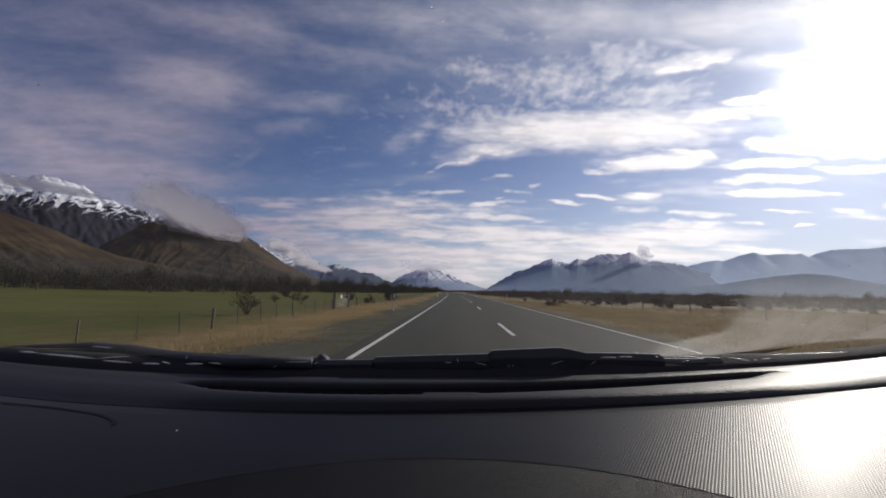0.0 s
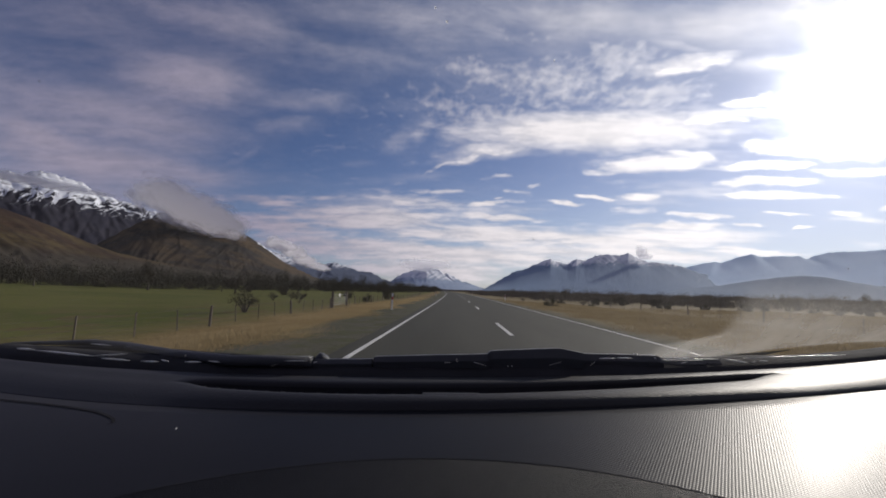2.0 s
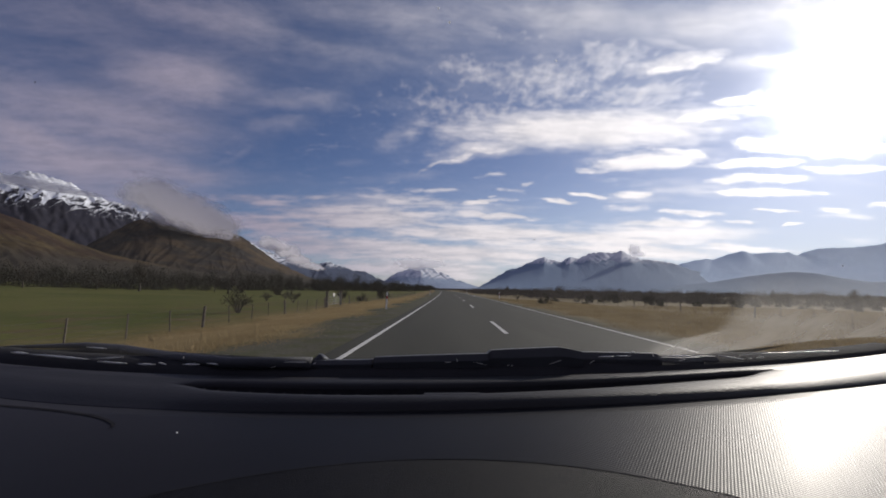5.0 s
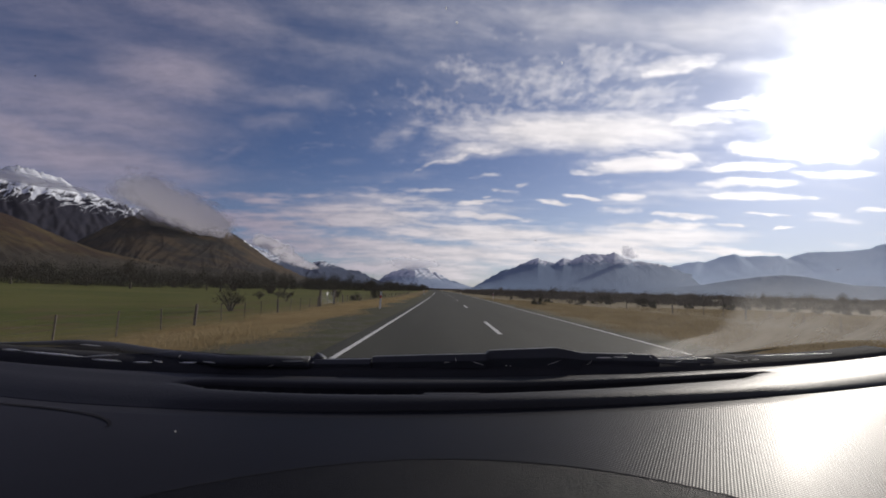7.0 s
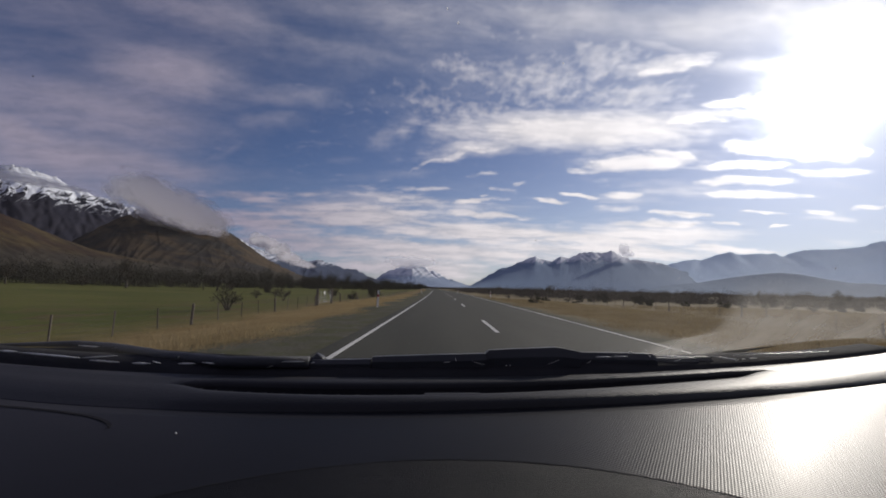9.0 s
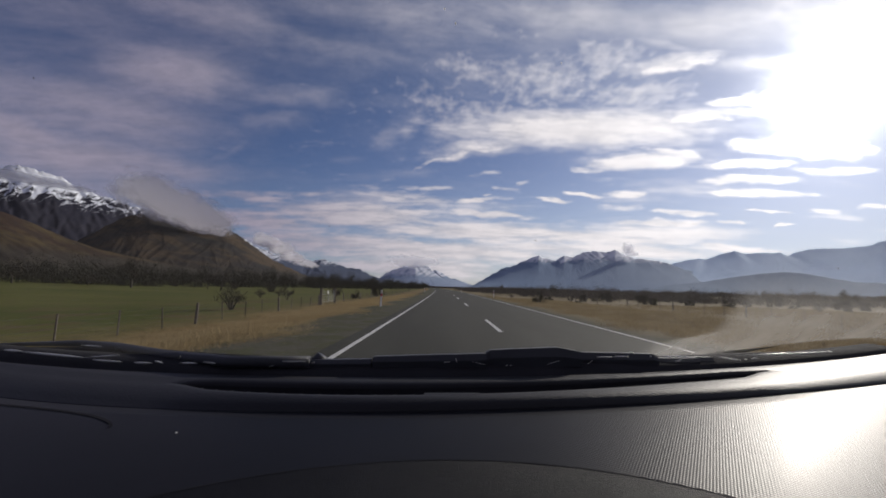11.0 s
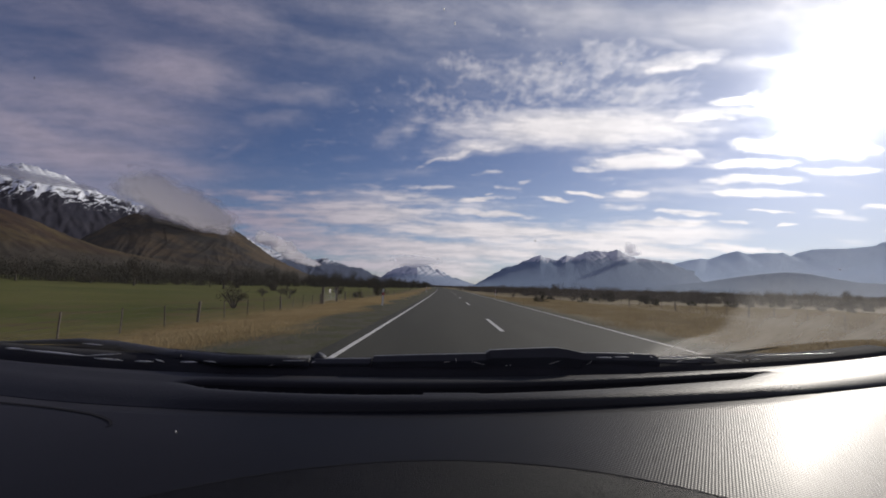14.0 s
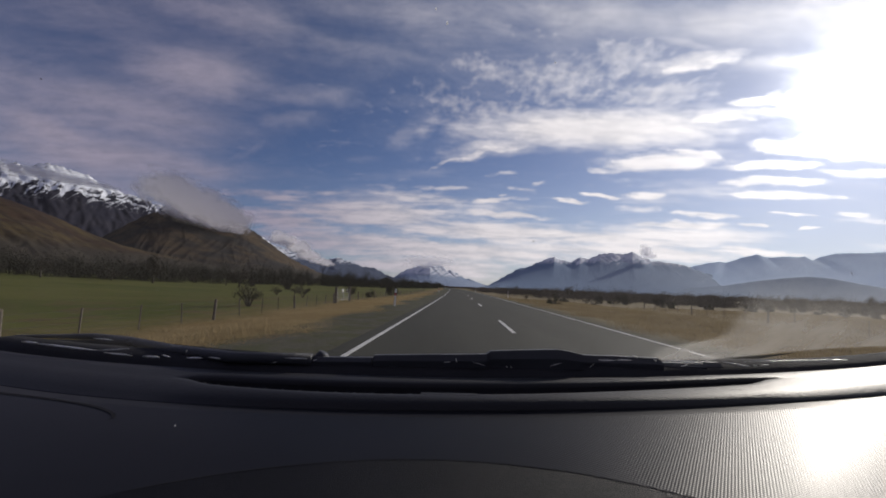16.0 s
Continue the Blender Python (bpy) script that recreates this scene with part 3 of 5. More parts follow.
def mountain(name, label, skyline, r_ridge, r_base, mat, seed, rough=0.05, spurs=0.25, steps=260, rows=46, power=1.15, slant=3.0, fold_rate=0.55, along_rate=2.0, cross=True, carry=2.0, swing=6.0):
    """A range whose crest shows at the bearings and heights (degrees) of skyline, with spurs running down to its foot."""
    az = [a for a, _ in skyline]
    el = [e for _, e in skyline]
    verts, faces = [], []
    for i in range(steps + 1):
        a = az[0] + (az[-1] - az[0]) * i / steps
        sway = swing * noise.noise((a * 0.22, seed, 1.0)) * ease(i / steps, 0.0, 0.1) * ease(1 - i / steps, 0.0, 0.1)
        crest = r_ridge * math.tan(radians(max(float(np.interp(a, az, el)), -0.2))) + EYE.z
        broad = float(np.mean(np.interp([a + 0.5 * d for d in range(-8, 9)], az, el)))
        base = min(crest + 12.0, 0.92 * r_ridge * math.tan(radians(max(broad, -0.2))) + EYE.z)
        tip = ease(i / steps, 0.0, 0.04) * ease(1 - i / steps, 0.0, 0.04)
        for j in range(rows + 6):
            t = j / rows
            r = r_base + (r_ridge - r_base) * t
            jag = tip * rough * r_ridge * 0.02 * (0.5 - 1.6 * abs(noise.fractal(((a + 1.6 * slant * min(t - 1, 0)) * 0.9, seed, 0.5), 0.85, 2.1, 4)))
            bent = a + slant * t + 1.1 * noise.noise((a * 0.35, t * 0.9, seed + 20.0))
            back = a - 0.6 * slant * t + 1.1 * noise.noise((a * 0.35, t * 0.9, seed + 30.0))
            fold = abs(noise.fractal((bent * fold_rate, t * along_rate, seed + 9.0), 0.9, 2.1, 4))
            if cross:
                fold = min(fold, 0.75 * abs(noise.fractal((back * fold_rate * 1.2, t * along_rate, seed + 15.0), 0.9, 2.1, 4)) + 0.05)
            fold2 = noise.fractal((bent * fold_rate * 4.0, t * along_rate * 2.0, seed + 4.0), 0.8, 2.1, 4)
            if t <= 1:
                swung = r_ridge * math.tan(radians(max(float(np.interp(a + sway * (1 - t), az, el)), -0.2))) + EYE.z
                h = (base + (min(swung, crest * 1.15) - base) * t ** carry + jag * t ** 4) * t ** power
                h += crest * spurs * 4 * t * (1 - t) * (0.35 - fold) + crest * spurs * 0.25 * t * (1 - t) * fold2
            else:
                h = (crest + jag) * (1 - (t - 1) * 5)
            h = max(h, -3.0) if j else -6.0
            b = radians(a)
            verts.append((r * math.sin(b), r * math.cos(b), h))
    w = rows + 6
    for i in range(steps):
        for j in range(w - 1):
            faces.append((i * w + j, (i + 1) * w + j, (i + 1) * w + j + 1, i * w + j + 1))
    ob = raw(name, verts, faces, mat, smooth=True)
    return tagged(ob, label, "mountain", kind="structure")


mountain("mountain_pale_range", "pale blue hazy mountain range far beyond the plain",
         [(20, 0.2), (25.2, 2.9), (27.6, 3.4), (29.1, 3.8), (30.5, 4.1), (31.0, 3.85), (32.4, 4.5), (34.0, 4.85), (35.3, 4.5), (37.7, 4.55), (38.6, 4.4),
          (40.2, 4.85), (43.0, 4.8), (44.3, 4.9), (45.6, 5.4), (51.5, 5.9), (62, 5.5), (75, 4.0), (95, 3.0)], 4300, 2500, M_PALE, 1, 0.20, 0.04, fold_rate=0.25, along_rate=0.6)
mountain("mountain_hazy_range", "haze-blue jagged mountain range with thin snow streaks",
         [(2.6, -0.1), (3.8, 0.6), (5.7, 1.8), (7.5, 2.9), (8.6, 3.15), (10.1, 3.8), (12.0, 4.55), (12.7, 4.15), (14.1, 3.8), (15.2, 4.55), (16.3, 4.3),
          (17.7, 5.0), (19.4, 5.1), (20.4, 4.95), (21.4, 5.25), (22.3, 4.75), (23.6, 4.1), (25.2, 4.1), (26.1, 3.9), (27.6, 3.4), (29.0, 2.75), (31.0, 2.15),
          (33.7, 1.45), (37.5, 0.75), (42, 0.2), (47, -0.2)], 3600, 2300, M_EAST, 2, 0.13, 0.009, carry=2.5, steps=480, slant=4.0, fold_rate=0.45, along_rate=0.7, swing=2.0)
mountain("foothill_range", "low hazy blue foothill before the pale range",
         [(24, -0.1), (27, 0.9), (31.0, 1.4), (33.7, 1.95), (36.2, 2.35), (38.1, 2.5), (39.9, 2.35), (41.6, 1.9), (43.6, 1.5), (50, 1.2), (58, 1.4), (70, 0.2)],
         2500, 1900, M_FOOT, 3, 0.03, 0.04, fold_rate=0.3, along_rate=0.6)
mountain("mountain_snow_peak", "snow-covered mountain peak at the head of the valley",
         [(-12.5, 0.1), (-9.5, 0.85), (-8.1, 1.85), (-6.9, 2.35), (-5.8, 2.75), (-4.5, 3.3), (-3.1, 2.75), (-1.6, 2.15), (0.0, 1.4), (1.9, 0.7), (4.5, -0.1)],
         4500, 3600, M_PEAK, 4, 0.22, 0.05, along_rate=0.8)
mountain("mountain_blue_range", "haze-blue mountain range with snow on its crest",
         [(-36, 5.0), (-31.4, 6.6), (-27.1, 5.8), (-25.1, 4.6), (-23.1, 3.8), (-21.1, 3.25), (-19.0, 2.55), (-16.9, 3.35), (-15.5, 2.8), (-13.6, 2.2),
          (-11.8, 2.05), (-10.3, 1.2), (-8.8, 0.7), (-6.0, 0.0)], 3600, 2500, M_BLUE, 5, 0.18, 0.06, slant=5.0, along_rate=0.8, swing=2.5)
mountain("mountain_snowy_summit", "dark rocky mountain with snow on its upper slopes",
         [(-100, 6.0), (-80, 9.0), (-62, 10.2), (-52, 10.0), (-48.0, 10.0), (-46.8, 10.4), (-45.7, 10.3), (-44.1, 10.1), (-43.0, 9.75), (-41.8, 9.05), (-40.4, 8.55),
          (-39.2, 8.3), (-37.9, 8.0), (-36.4, 7.6), (-34.2, 6.5), (-31.2, 4.5), (-26, 1.5)],
         2900, 1900, M_SNOWY, 6, 0.34, 0.085, fold_rate=0.42, along_rate=1.6, slant=5.0, swing=2.0, steps=480, rows=60)
mountain("mountain_dark_spur", "dark brown mountain spur with bare gullied flanks",
         [(-46, 1.0), (-42.0, 3.6), (-41.0, 4.5), (-39.7, 5.5), (-38.4, 6.5), (-37.2, 7.1), (-35.9, 7.45), (-34.5, 7.3), (-33.0, 6.9), (-30.8, 6.35), (-28.4, 6.45),
          (-27.4, 6.0), (-26.1, 5.2), (-24.8, 4.25), (-22.8, 2.95), (-20.7, 1.9), (-18.3, 0.9), (-12, 0.1)],
         2200, 1300, M_SPUR, 7, 0.12, 0.05, fold_rate=0.26, along_rate=0.9, slant=-5.0, swing=1.5, steps=420, rows=70)
mountain("hill_brown", "brown and olive tussock hillside above the paddocks",
         [(-120, 8.0), (-90, 10.0), (-70, 9.5), (-57, 7.9), (-50, 6.8), (-46.9, 5.8), (-45.3, 5.2), (-43.6, 4.4), (-42.2, 3.8), (-39.9, 3.0), (-37.0, 2.4),
          (-33.3, 1.75), (-28.5, 1.0), (-23.5, 0.4), (-17, 0.1)],
         1150, 420, M_HILL, 8, 0.05, 0.09, fold_rate=0.4, slant=12.0, steps=420)


def cloud(label, bearing, height, r, tilt, lobes, dense=0.6, tint=(0.94, 0.92, 0.95)):
    """A bank of cloud on a mountainside, of overlapping lobes: offset along and up, half length, half height."""
    top = new("cloud")
    b = radians(bearing)
    top.matrix_basis = pose(r * math.sin(b), r * math.cos(b), r * math.tan(radians(height)), 0, tilt, -bearing)
    for k, (dx, dz, long, tall) in enumerate(lobes):
        bm = bmesh.new()
        bmesh.ops.create_icosphere(bm, subdivisions=5, radius=1.3)
        for q in bm.verts:
            q.co *= 1 + 0.012 * noise.fractal(q.co * 1.9 + Vector((k * 3.0 + r, 0, 0)), 0.9, 2.0, 4)
        part("cloud_lobe", bm, make_cloud("cloud_vapour", k * 2.7 + r * 0.01, dense, tint), top, smooth=True,
             matrix=pose(dx, k * 25.0, dz) @ Matrix.Diagonal((long, tall * 0.4, tall, 1)))
    return tagged(top, label, "cloud")


cloud("soft grey-white cloud bank along the mountain crest", -33.4, 8.45, 2000, 17,
      [(5, 4, 245, 84), (70, -22, 170, 56)], 0.95, (0.80, 0.78, 0.83))
cloud("thin grey cloud band across the snowy summit", -44.8, 9.35, 2450, 4, [(-60, 0, 260, 26)], 0.55)
cloud("bright white cumulus bank over the blue mountain range", -22.6, 4.9, 2480, 14, [(-40, 2, 90, 40), (30, -6, 85, 52), (105, -34, 80, 40), (180, -48, 90, 28)], 0.85)
cloud("small grey puff of cloud on the hazy range's crest", 22.9, 5.3, 3450, 0, [(0, 6, 46, 44), (24, -30, 52, 26)], 0.6, (0.88, 0.87, 0.90))
cloud("thin grey cloud over the snow peak's summit", -4.4, 3.35, 3860, 0, [(0, 0, 260, 62)], 0.5)

# ---- trees, scrub and grass ----


def twig_crown(rnd, verts, faces, x, y, z, rx, rz, count, size):
    """Adds a ragged crown of small twig and leaf slivers in lobes."""
    lobes = [(rnd.uniform(-0.6, 0.6), rnd.uniform(-0.6, 0.6), rnd.uniform(0.1, 0.95), rnd.uniform(0.25, 0.5)) for _ in range(7)]
    for _ in range(count):
        lx, ly, lz, lr = rnd.choice(lobes)
        d = Vector((rnd.gauss(0, 1), rnd.gauss(0, 1), rnd.gauss(0, 0.8)))
        d = d.normalized() * lr * rnd.random() ** 0.5
        p = Vector((x + (lx + d.x) * rx, y + (ly + d.y) * rx, z + max(0.02, lz * 0.75 + d.z) * rz))
        a = Vector((rnd.gauss(0, 1), rnd.gauss(0, 1), rnd.gauss(0.5, 1))).normalized() * size * rnd.uniform(0.5, 1.5)
        b = a.cross(Vector((rnd.gauss(0, 1), rnd.gauss(0, 1), rnd.gauss(0, 1)))).normalized() * size * rnd.uniform(0.15, 0.45)
        k = len(verts)
        verts += [p - b, p + a * 0.5 + b * 0.4, p + a, p + b]
        faces.append((k, k + 1, k + 2, k + 3))


def shrub(name, label, seed, width, height, count, mat, size, vee=False):
    """A multi-stemmed bush: limbs from the ground and a ragged crown."""
    rnd = random.Random(seed)
    top = new(name)
    bm = bmesh.new()
    for k in range(7):
        a = k * 0.9 + rnd.uniform(-0.3, 0.3)
        s = rnd.uniform(0.25, 0.5) * width
        tube(bm, [(0.04 * math.cos(a), 0.04 * math.sin(a), -0.08), (0.35 * s * math.cos(a), 0.35 * s * math.sin(a), 0.35 * height),
                  (s * math.cos(a + 0.3), s * math.sin(a + 0.3), 0.8 * height)], [0.05, 0.03, 0.008], 5)
    part("trunk", bm, M_BARK, top)
    verts, faces = [], []
    z = 0.28 * height if vee else 0.02
    twig_crown(rnd, verts, faces, 0, 0, z, width * 0.5, height - z, count, size)
    raw("crown", verts, faces, mat, top)
    return tagged(top, label, "shrub")


def place(ob, x, y, turn=0.0):
    ob.matrix_basis = pose(x, y, ground_z(x, y), 0, 0, turn)
    return ob


SHRUBS = [
    shrub("shrub", "dark bare thorny shrub in dry grass", 11, 2.3, 1.5, 1300, M_TWIG, 0.10, vee=True),
    shrub("shrub", "low dark grey-green shrub in dry grass", 12, 1.8, 1.2, 1500, M_LEAF, 0.12),
    shrub("shrub", "tall dark winter shrub at the paddock's edge", 13, 3.0, 2.3, 4200, M_TWIG, 0.15),
]
place(SHRUBS[0], -13.8, 27.0)
place(SHRUBS[1], 9.8, 46.0)
place(SHRUBS[2], 58.0, 76.0)
rnd = random.Random(5)
for k, x, y in [(0, -16.5, 62), (1, -13.2, 78), (1, -15.0, 96), (2, -19.0, 110), (0, -28.0, 70), (2, 28.5, 60), (1, 24.0, 50),
                (1, 16.5, 71), (0, 19.5, 62), (1, 41.0, 44), (2, 46.0, 50), (0, 12.5, 84), (1, 31.0, 47), (2, 52.0, 47), (1, -34.0, 92),
                (2, 21.0, 66), (2, 25.5, 56), (0, 37.0, 43), (2, 60.0, 62), (2, 72.0, 70), (1, 14.0, 58), (2, 33.0, 74),
                (0, -24.0, 54), (2, -60.0, 118), (2, -44.0, 104), (1, -22.0, 84), (2, -85.0, 130), (0, -17.5, 46), (1, -12.6, 58)]:
    ob = copy_thing(SHRUBS[k], pose(x, y, ground_z(x, y), 0, 0, rnd.uniform(0, 360)))
    s = rnd.uniform(0.75, 1.2) * (0.58 if x > 0 else 1.0)
    ob.scale = (s, s, s * rnd.uniform(0.85, 1.1))

# scattered bushes over the dry plain before the scrub
for i in range(18):
    x = 15.0 + 3.4 * i + rnd.uniform(-2.5, 2.5)
    y = rnd.uniform(50, 84) - 0.12 * x
    ob = copy_thing(SHRUBS[rnd.choice((0, 1, 1, 2))], pose(x, y, ground_z(x, y), 0, 0, rnd.uniform(0, 360)))
    s = rnd.uniform(0.5, 0.9)
    ob.scale = (s, s, s * rnd.uniform(0.8, 1.0))


def tree(seed, height):
    """A bare winter tree: tapered trunk, spreading limbs and a ragged crown of twigs."""
    r = random.Random(seed)
    top = new("tree")
    bm = bmesh.new()
    tube(bm, [(0, 0, -0.3), (0.05, 0.0, 0.2 * height), (0.12, 0.06, 0.45 * height), (0.1, 0.1, 0.75 * height)], [0.26, 0.19, 0.12, 0.04], 8)
    part("trunk", bm, M_BARK, top, smooth=True)
    for k in range(7):
        a = k * 0.95 + r.uniform(-0.3, 0.3)
        z = height * r.uniform(0.22, 0.5)
        d = height * r.uniform(0.25, 0.4)
        bm = bmesh.new()
        tube(bm, [(0.05, 0.02, z), (0.5 * d * math.cos(a), 0.5 * d * math.sin(a), z + 0.18 * height), (d * math.cos(a + 0.2), d * math.sin(a + 0.2), z + 0.38 * height)],
             [0.09, 0.06, 0.02], 6)
        part("limb", bm, M_BARK, top, smooth=True)
    verts, faces = [], []
    twig_crown(r, verts, faces, 0, 0, 0.25 * height, 0.48 * height, 0.78 * height, 1900, 0.055 * height)
    raw("crown", verts, faces, M_TWIG, top)
    return tagged(top, "bare grey-brown winter tree at the paddock's edge", "tree", group="trees below the hills")


TREES = [tree(41, 6.5), tree(42, 5.4)]
place(TREES[0], -74.0, 98.0)
place(TREES[1], -56.0, 104.0)
for k, x, y in [(0, -96, 92), (1, -112, 86), (0, -47, 122), (1, -38, 140), (0, -33, 172), (1, -86, 100), (0, -64, 112), (1, -30, 190), (0, -128, 82), (1, 78, 84), (0, 95, 80), (1, 58, 78), (1, 29, 118)]:
    ob = copy_thing(TREES[k], pose(x, y, ground_z(x, y), 0, 0, rnd.uniform(0, 360)))
    s = rnd.uniform(0.75, 1.1) * (0.62 if x > 0 else 0.75)
    ob.scale = (s, s, s)
    if x > 0:
        tagged(ob, "small dark tree above the scrub on the plain", group="trees on the plain")


def belt(name, label, seed, spots, width, height, count, mat, size):
    """A belt of scrub or trees too dense to count."""
    r = random.Random(seed)
    verts, faces = [], []
    for x, y, s in spots:
        w, h = width * s * r.uniform(0.7, 1.3), height * s * r.uniform(0.65, 1.25)
        twig_crown(r, verts, faces, x, y, ground_z(x, y) - 0.15, w * 0.5, h, count, size * s)
        k = len(verts)
        g = ground_z(x, y)
        verts += [Vector((x - 0.1, y, g - 0.3)), Vector((x + 0.1, y, g - 0.3)), Vector((x + 0.04, y + 0.05, g + h * 0.7)), Vector((x - 0.04, y, g + h * 0.7))]
        faces.append((k, k + 1, k + 2, k + 3))
    return tagged(raw(name, verts, faces, mat), label, "scrub", kind="stuff")


def along(points, count, depth, seed, s0=0.8, s1=1.2):
    r = random.Random(seed)
    out = []
    for _ in range(count):
        t = r.random() * (len(points) - 1)
        i = int(t)
        a, b = points[i], points[i + 1]
        f = t - i
        y = a[1] + (b[1] - a[1]) * f
        out.append((a[0] + (b[0] - a[0]) * f + r.uniform(-0.2, 0.2) * depth, y + r.random() ** 1.5 * depth, r.uniform(s0, s1)))
    return out


belt("tree_belt", "dark belt of bare winter trees below the hills", 21,
     along([(-240, 72), (-170, 82), (-122, 96), (-88, 122), (-60, 165), (-44, 240), (-38, 420), (-45, 600)], 600, 80, 1), 7.5, 6.6, 600, M_BELT, 0.40)
belt("scrub_belt", "dense low dark scrub across the dry plain", 22,
     along([(190, 96), (125, 86), (84, 80), (55, 78), (38, 84), (27, 106), (20, 160), (15, 280)], 860, 60, 2, 0.45, 1.25), 4.6, 2.7, 480, M_SCRUB, 0.20)
belt("scrub_belt", "dark scrub line far over the plain", 23,
     along([(-90, 620), (-40, 700), (0, 820), (60, 640), (140, 420), (220, 300), (320, 200)], 360, 120, 3, 0.8, 1.3), 13.0, 2.9, 800, M_SCRUB, 0.7)


def tufts(name, label, seed, count, xr, yr, height, mat):
    """Clumps of long dry grass."""
    r = random.Random(seed)
    verts, faces = [], []
    for _ in range(count):
        y = yr[0] + (yr[1] - yr[0]) * r.random() ** 1.6
        k = r.betavariate(1.5, 1.5)
        x = xr[0] + (xr[1] - xr[0]) * k
        x += 0.5 * math.sin(y * 0.7) + road_x(y)
        h = height * r.uniform(0.4, 1.3) * (0.45 + 2.6 * k * (1 - k))
        z = ground_z(x, y) - 0.03
        for _ in range(16):
            a = r.uniform(0, 6.28)
            o = Vector((x + r.gauss(0, 0.24), y + r.gauss(0, 0.24), z))
            lean = Vector((math.cos(a), math.sin(a), 0)) * h * r.uniform(0.1, 0.4)
            w = Vector((-math.sin(a), math.cos(a), 0)) * r.uniform(0.0015, 0.0035) * (1 + y * 0.03)
            k = len(verts)
            verts += [o - w, o + w, o + lean * 0.45 + Vector((0, 0, h * 0.65)) + w * 0.7, o + lean + Vector((0, 0, h * r.uniform(0.7, 1.0)))]
            faces += [(k, k + 1, k + 2), (k, k + 2, k + 3)]
    return tagged(raw(name, verts, faces, mat), label, "grass", kind="stuff")


tufts("long_grass", "long dry tan grass along the road verge", 31, 17000, (-10.4, -4.0), (5, 75), 0.14, M_TAN)
tufts("long_grass", "dry tan grass between road and scrub", 32, 8000, (6.2, 18), (7, 70), 0.24, M_STRAW)
tufts("long_grass", "dry tan grass further over the plain", 33, 6000, (16, 52), (18, 50), 0.26, M_STRAW)

# ---- fences, posts and gate ----


def build_fence(label, x, y0, y1, gate=None, tall=1.0):
    """Post, batten and wire fence that follows the road at a fixed offset."""
    fence = tagged(new("fence"), label, "fence", kind="")
    r = random.Random(int(abs(x) * 10))
    bm = bmesh.new()
    tube(bm, [(0, 0, -0.3), (0, 0, 0.6), (0, 0, 1.12)], [0.075, 0.072, 0.066], 8)
    post = bpy.data.meshes.new("post")
    bm.to_mesh(post)
    bm.free()
    post.materials.append(M_POST)
    bm = bmesh.new()
    box(bm, -0.025, 0.025, -0.02, 0.02, 0.02, 1.0, 0.004)
    batten = bpy.data.meshes.new("batten")
    bm.to_mesh(batten)
    bm.free()
    batten.materials.append(M_POST)
    tops, y, i = [], y0, 0
    while y < y1:
        px = x + road_x(y) + r.uniform(-0.08, 0.08)
        inside = gate and gate[0] - 0.3 < y < gate[1] + 0.3
        if not inside:
            ob = new("post" if i % 4 == 0 else "batten", post if i % 4 == 0 else batten)
            ob.parent = fence
            ob.matrix_basis = pose(px, y, ground_z(px, y), r.uniform(-3, 3), r.uniform(-4, 4), r.uniform(0, 90)) @ Matrix.Diagonal((tall, tall, tall * r.uniform(0.92, 1.05), 1))
        tops.append((px, y, ground_z(px, y), bool(inside)))
        y += 2.2
        i += 1
    for h in (0.18, 0.36, 0.54, 0.74, 0.96):
        bm = bmesh.new()
        run = []
        for px, y, g, inside in tops:
            if inside:
                if len(run) > 1:
                    tube(bm, run, 0.003, 4)
                run = []
            else:
                run.append((px, y, g + h * tall))
        if len(run) > 1:
            tube(bm, run, 0.003, 4)
        part("wire", bm, M_WIRE, fence)
    return fence


GATE_Y = (36.5, 41.0)
build_fence("weathered timber post and wire fence beside the paddock", -10.6, 9.4, 150.0, GATE_Y, 0.82)
build_fence("low timber post and wire fence in dry grass", 19.5, 19.0, 150.0, None, 0.74)


def build_gate():
    gate = tagged(new("farm_gate"), "closed galvanised farm gate between timber strainer posts", "gate")
    xs = -10.6 + road_x(38)
    g = ground_z(xs, 38.5)
    for y in GATE_Y:
        bm = bmesh.new()
        tube(bm, [(xs, y, g - 0.3), (xs, y, g + 0.8), (xs, y, g + 1.38)], [0.12, 0.115, 0.11], 10)
        part("gate_post", bm, M_POST, gate)
    a, b = GATE_Y[0] + 0.2, GATE_Y[1] - 0.2
    for h in (0.22, 0.42, 0.62, 0.84, 1.1):
        bm = bmesh.new()
        tube(bm, [(xs, a, g + h), (xs, b, g + h)], 0.015, 6)
        part("rail", bm, M_GALV, gate)
    for y in (a, (a + b) / 2, b):
        bm = bmesh.new()
        tube(bm, [(xs, y, g + 0.2), (xs, y, g + 1.12)], 0.02, 6)
        part("upright", bm, M_GALV, gate)
    bm = bmesh.new()
    box(bm, xs + 0.03, xs + 0.04, 38.3, 38.65, g + 0.90, g + 1.18, 0.003)
    part("sign_plate", bm, M_WHITE, gate, "small blank white sign plate")


build_gate()


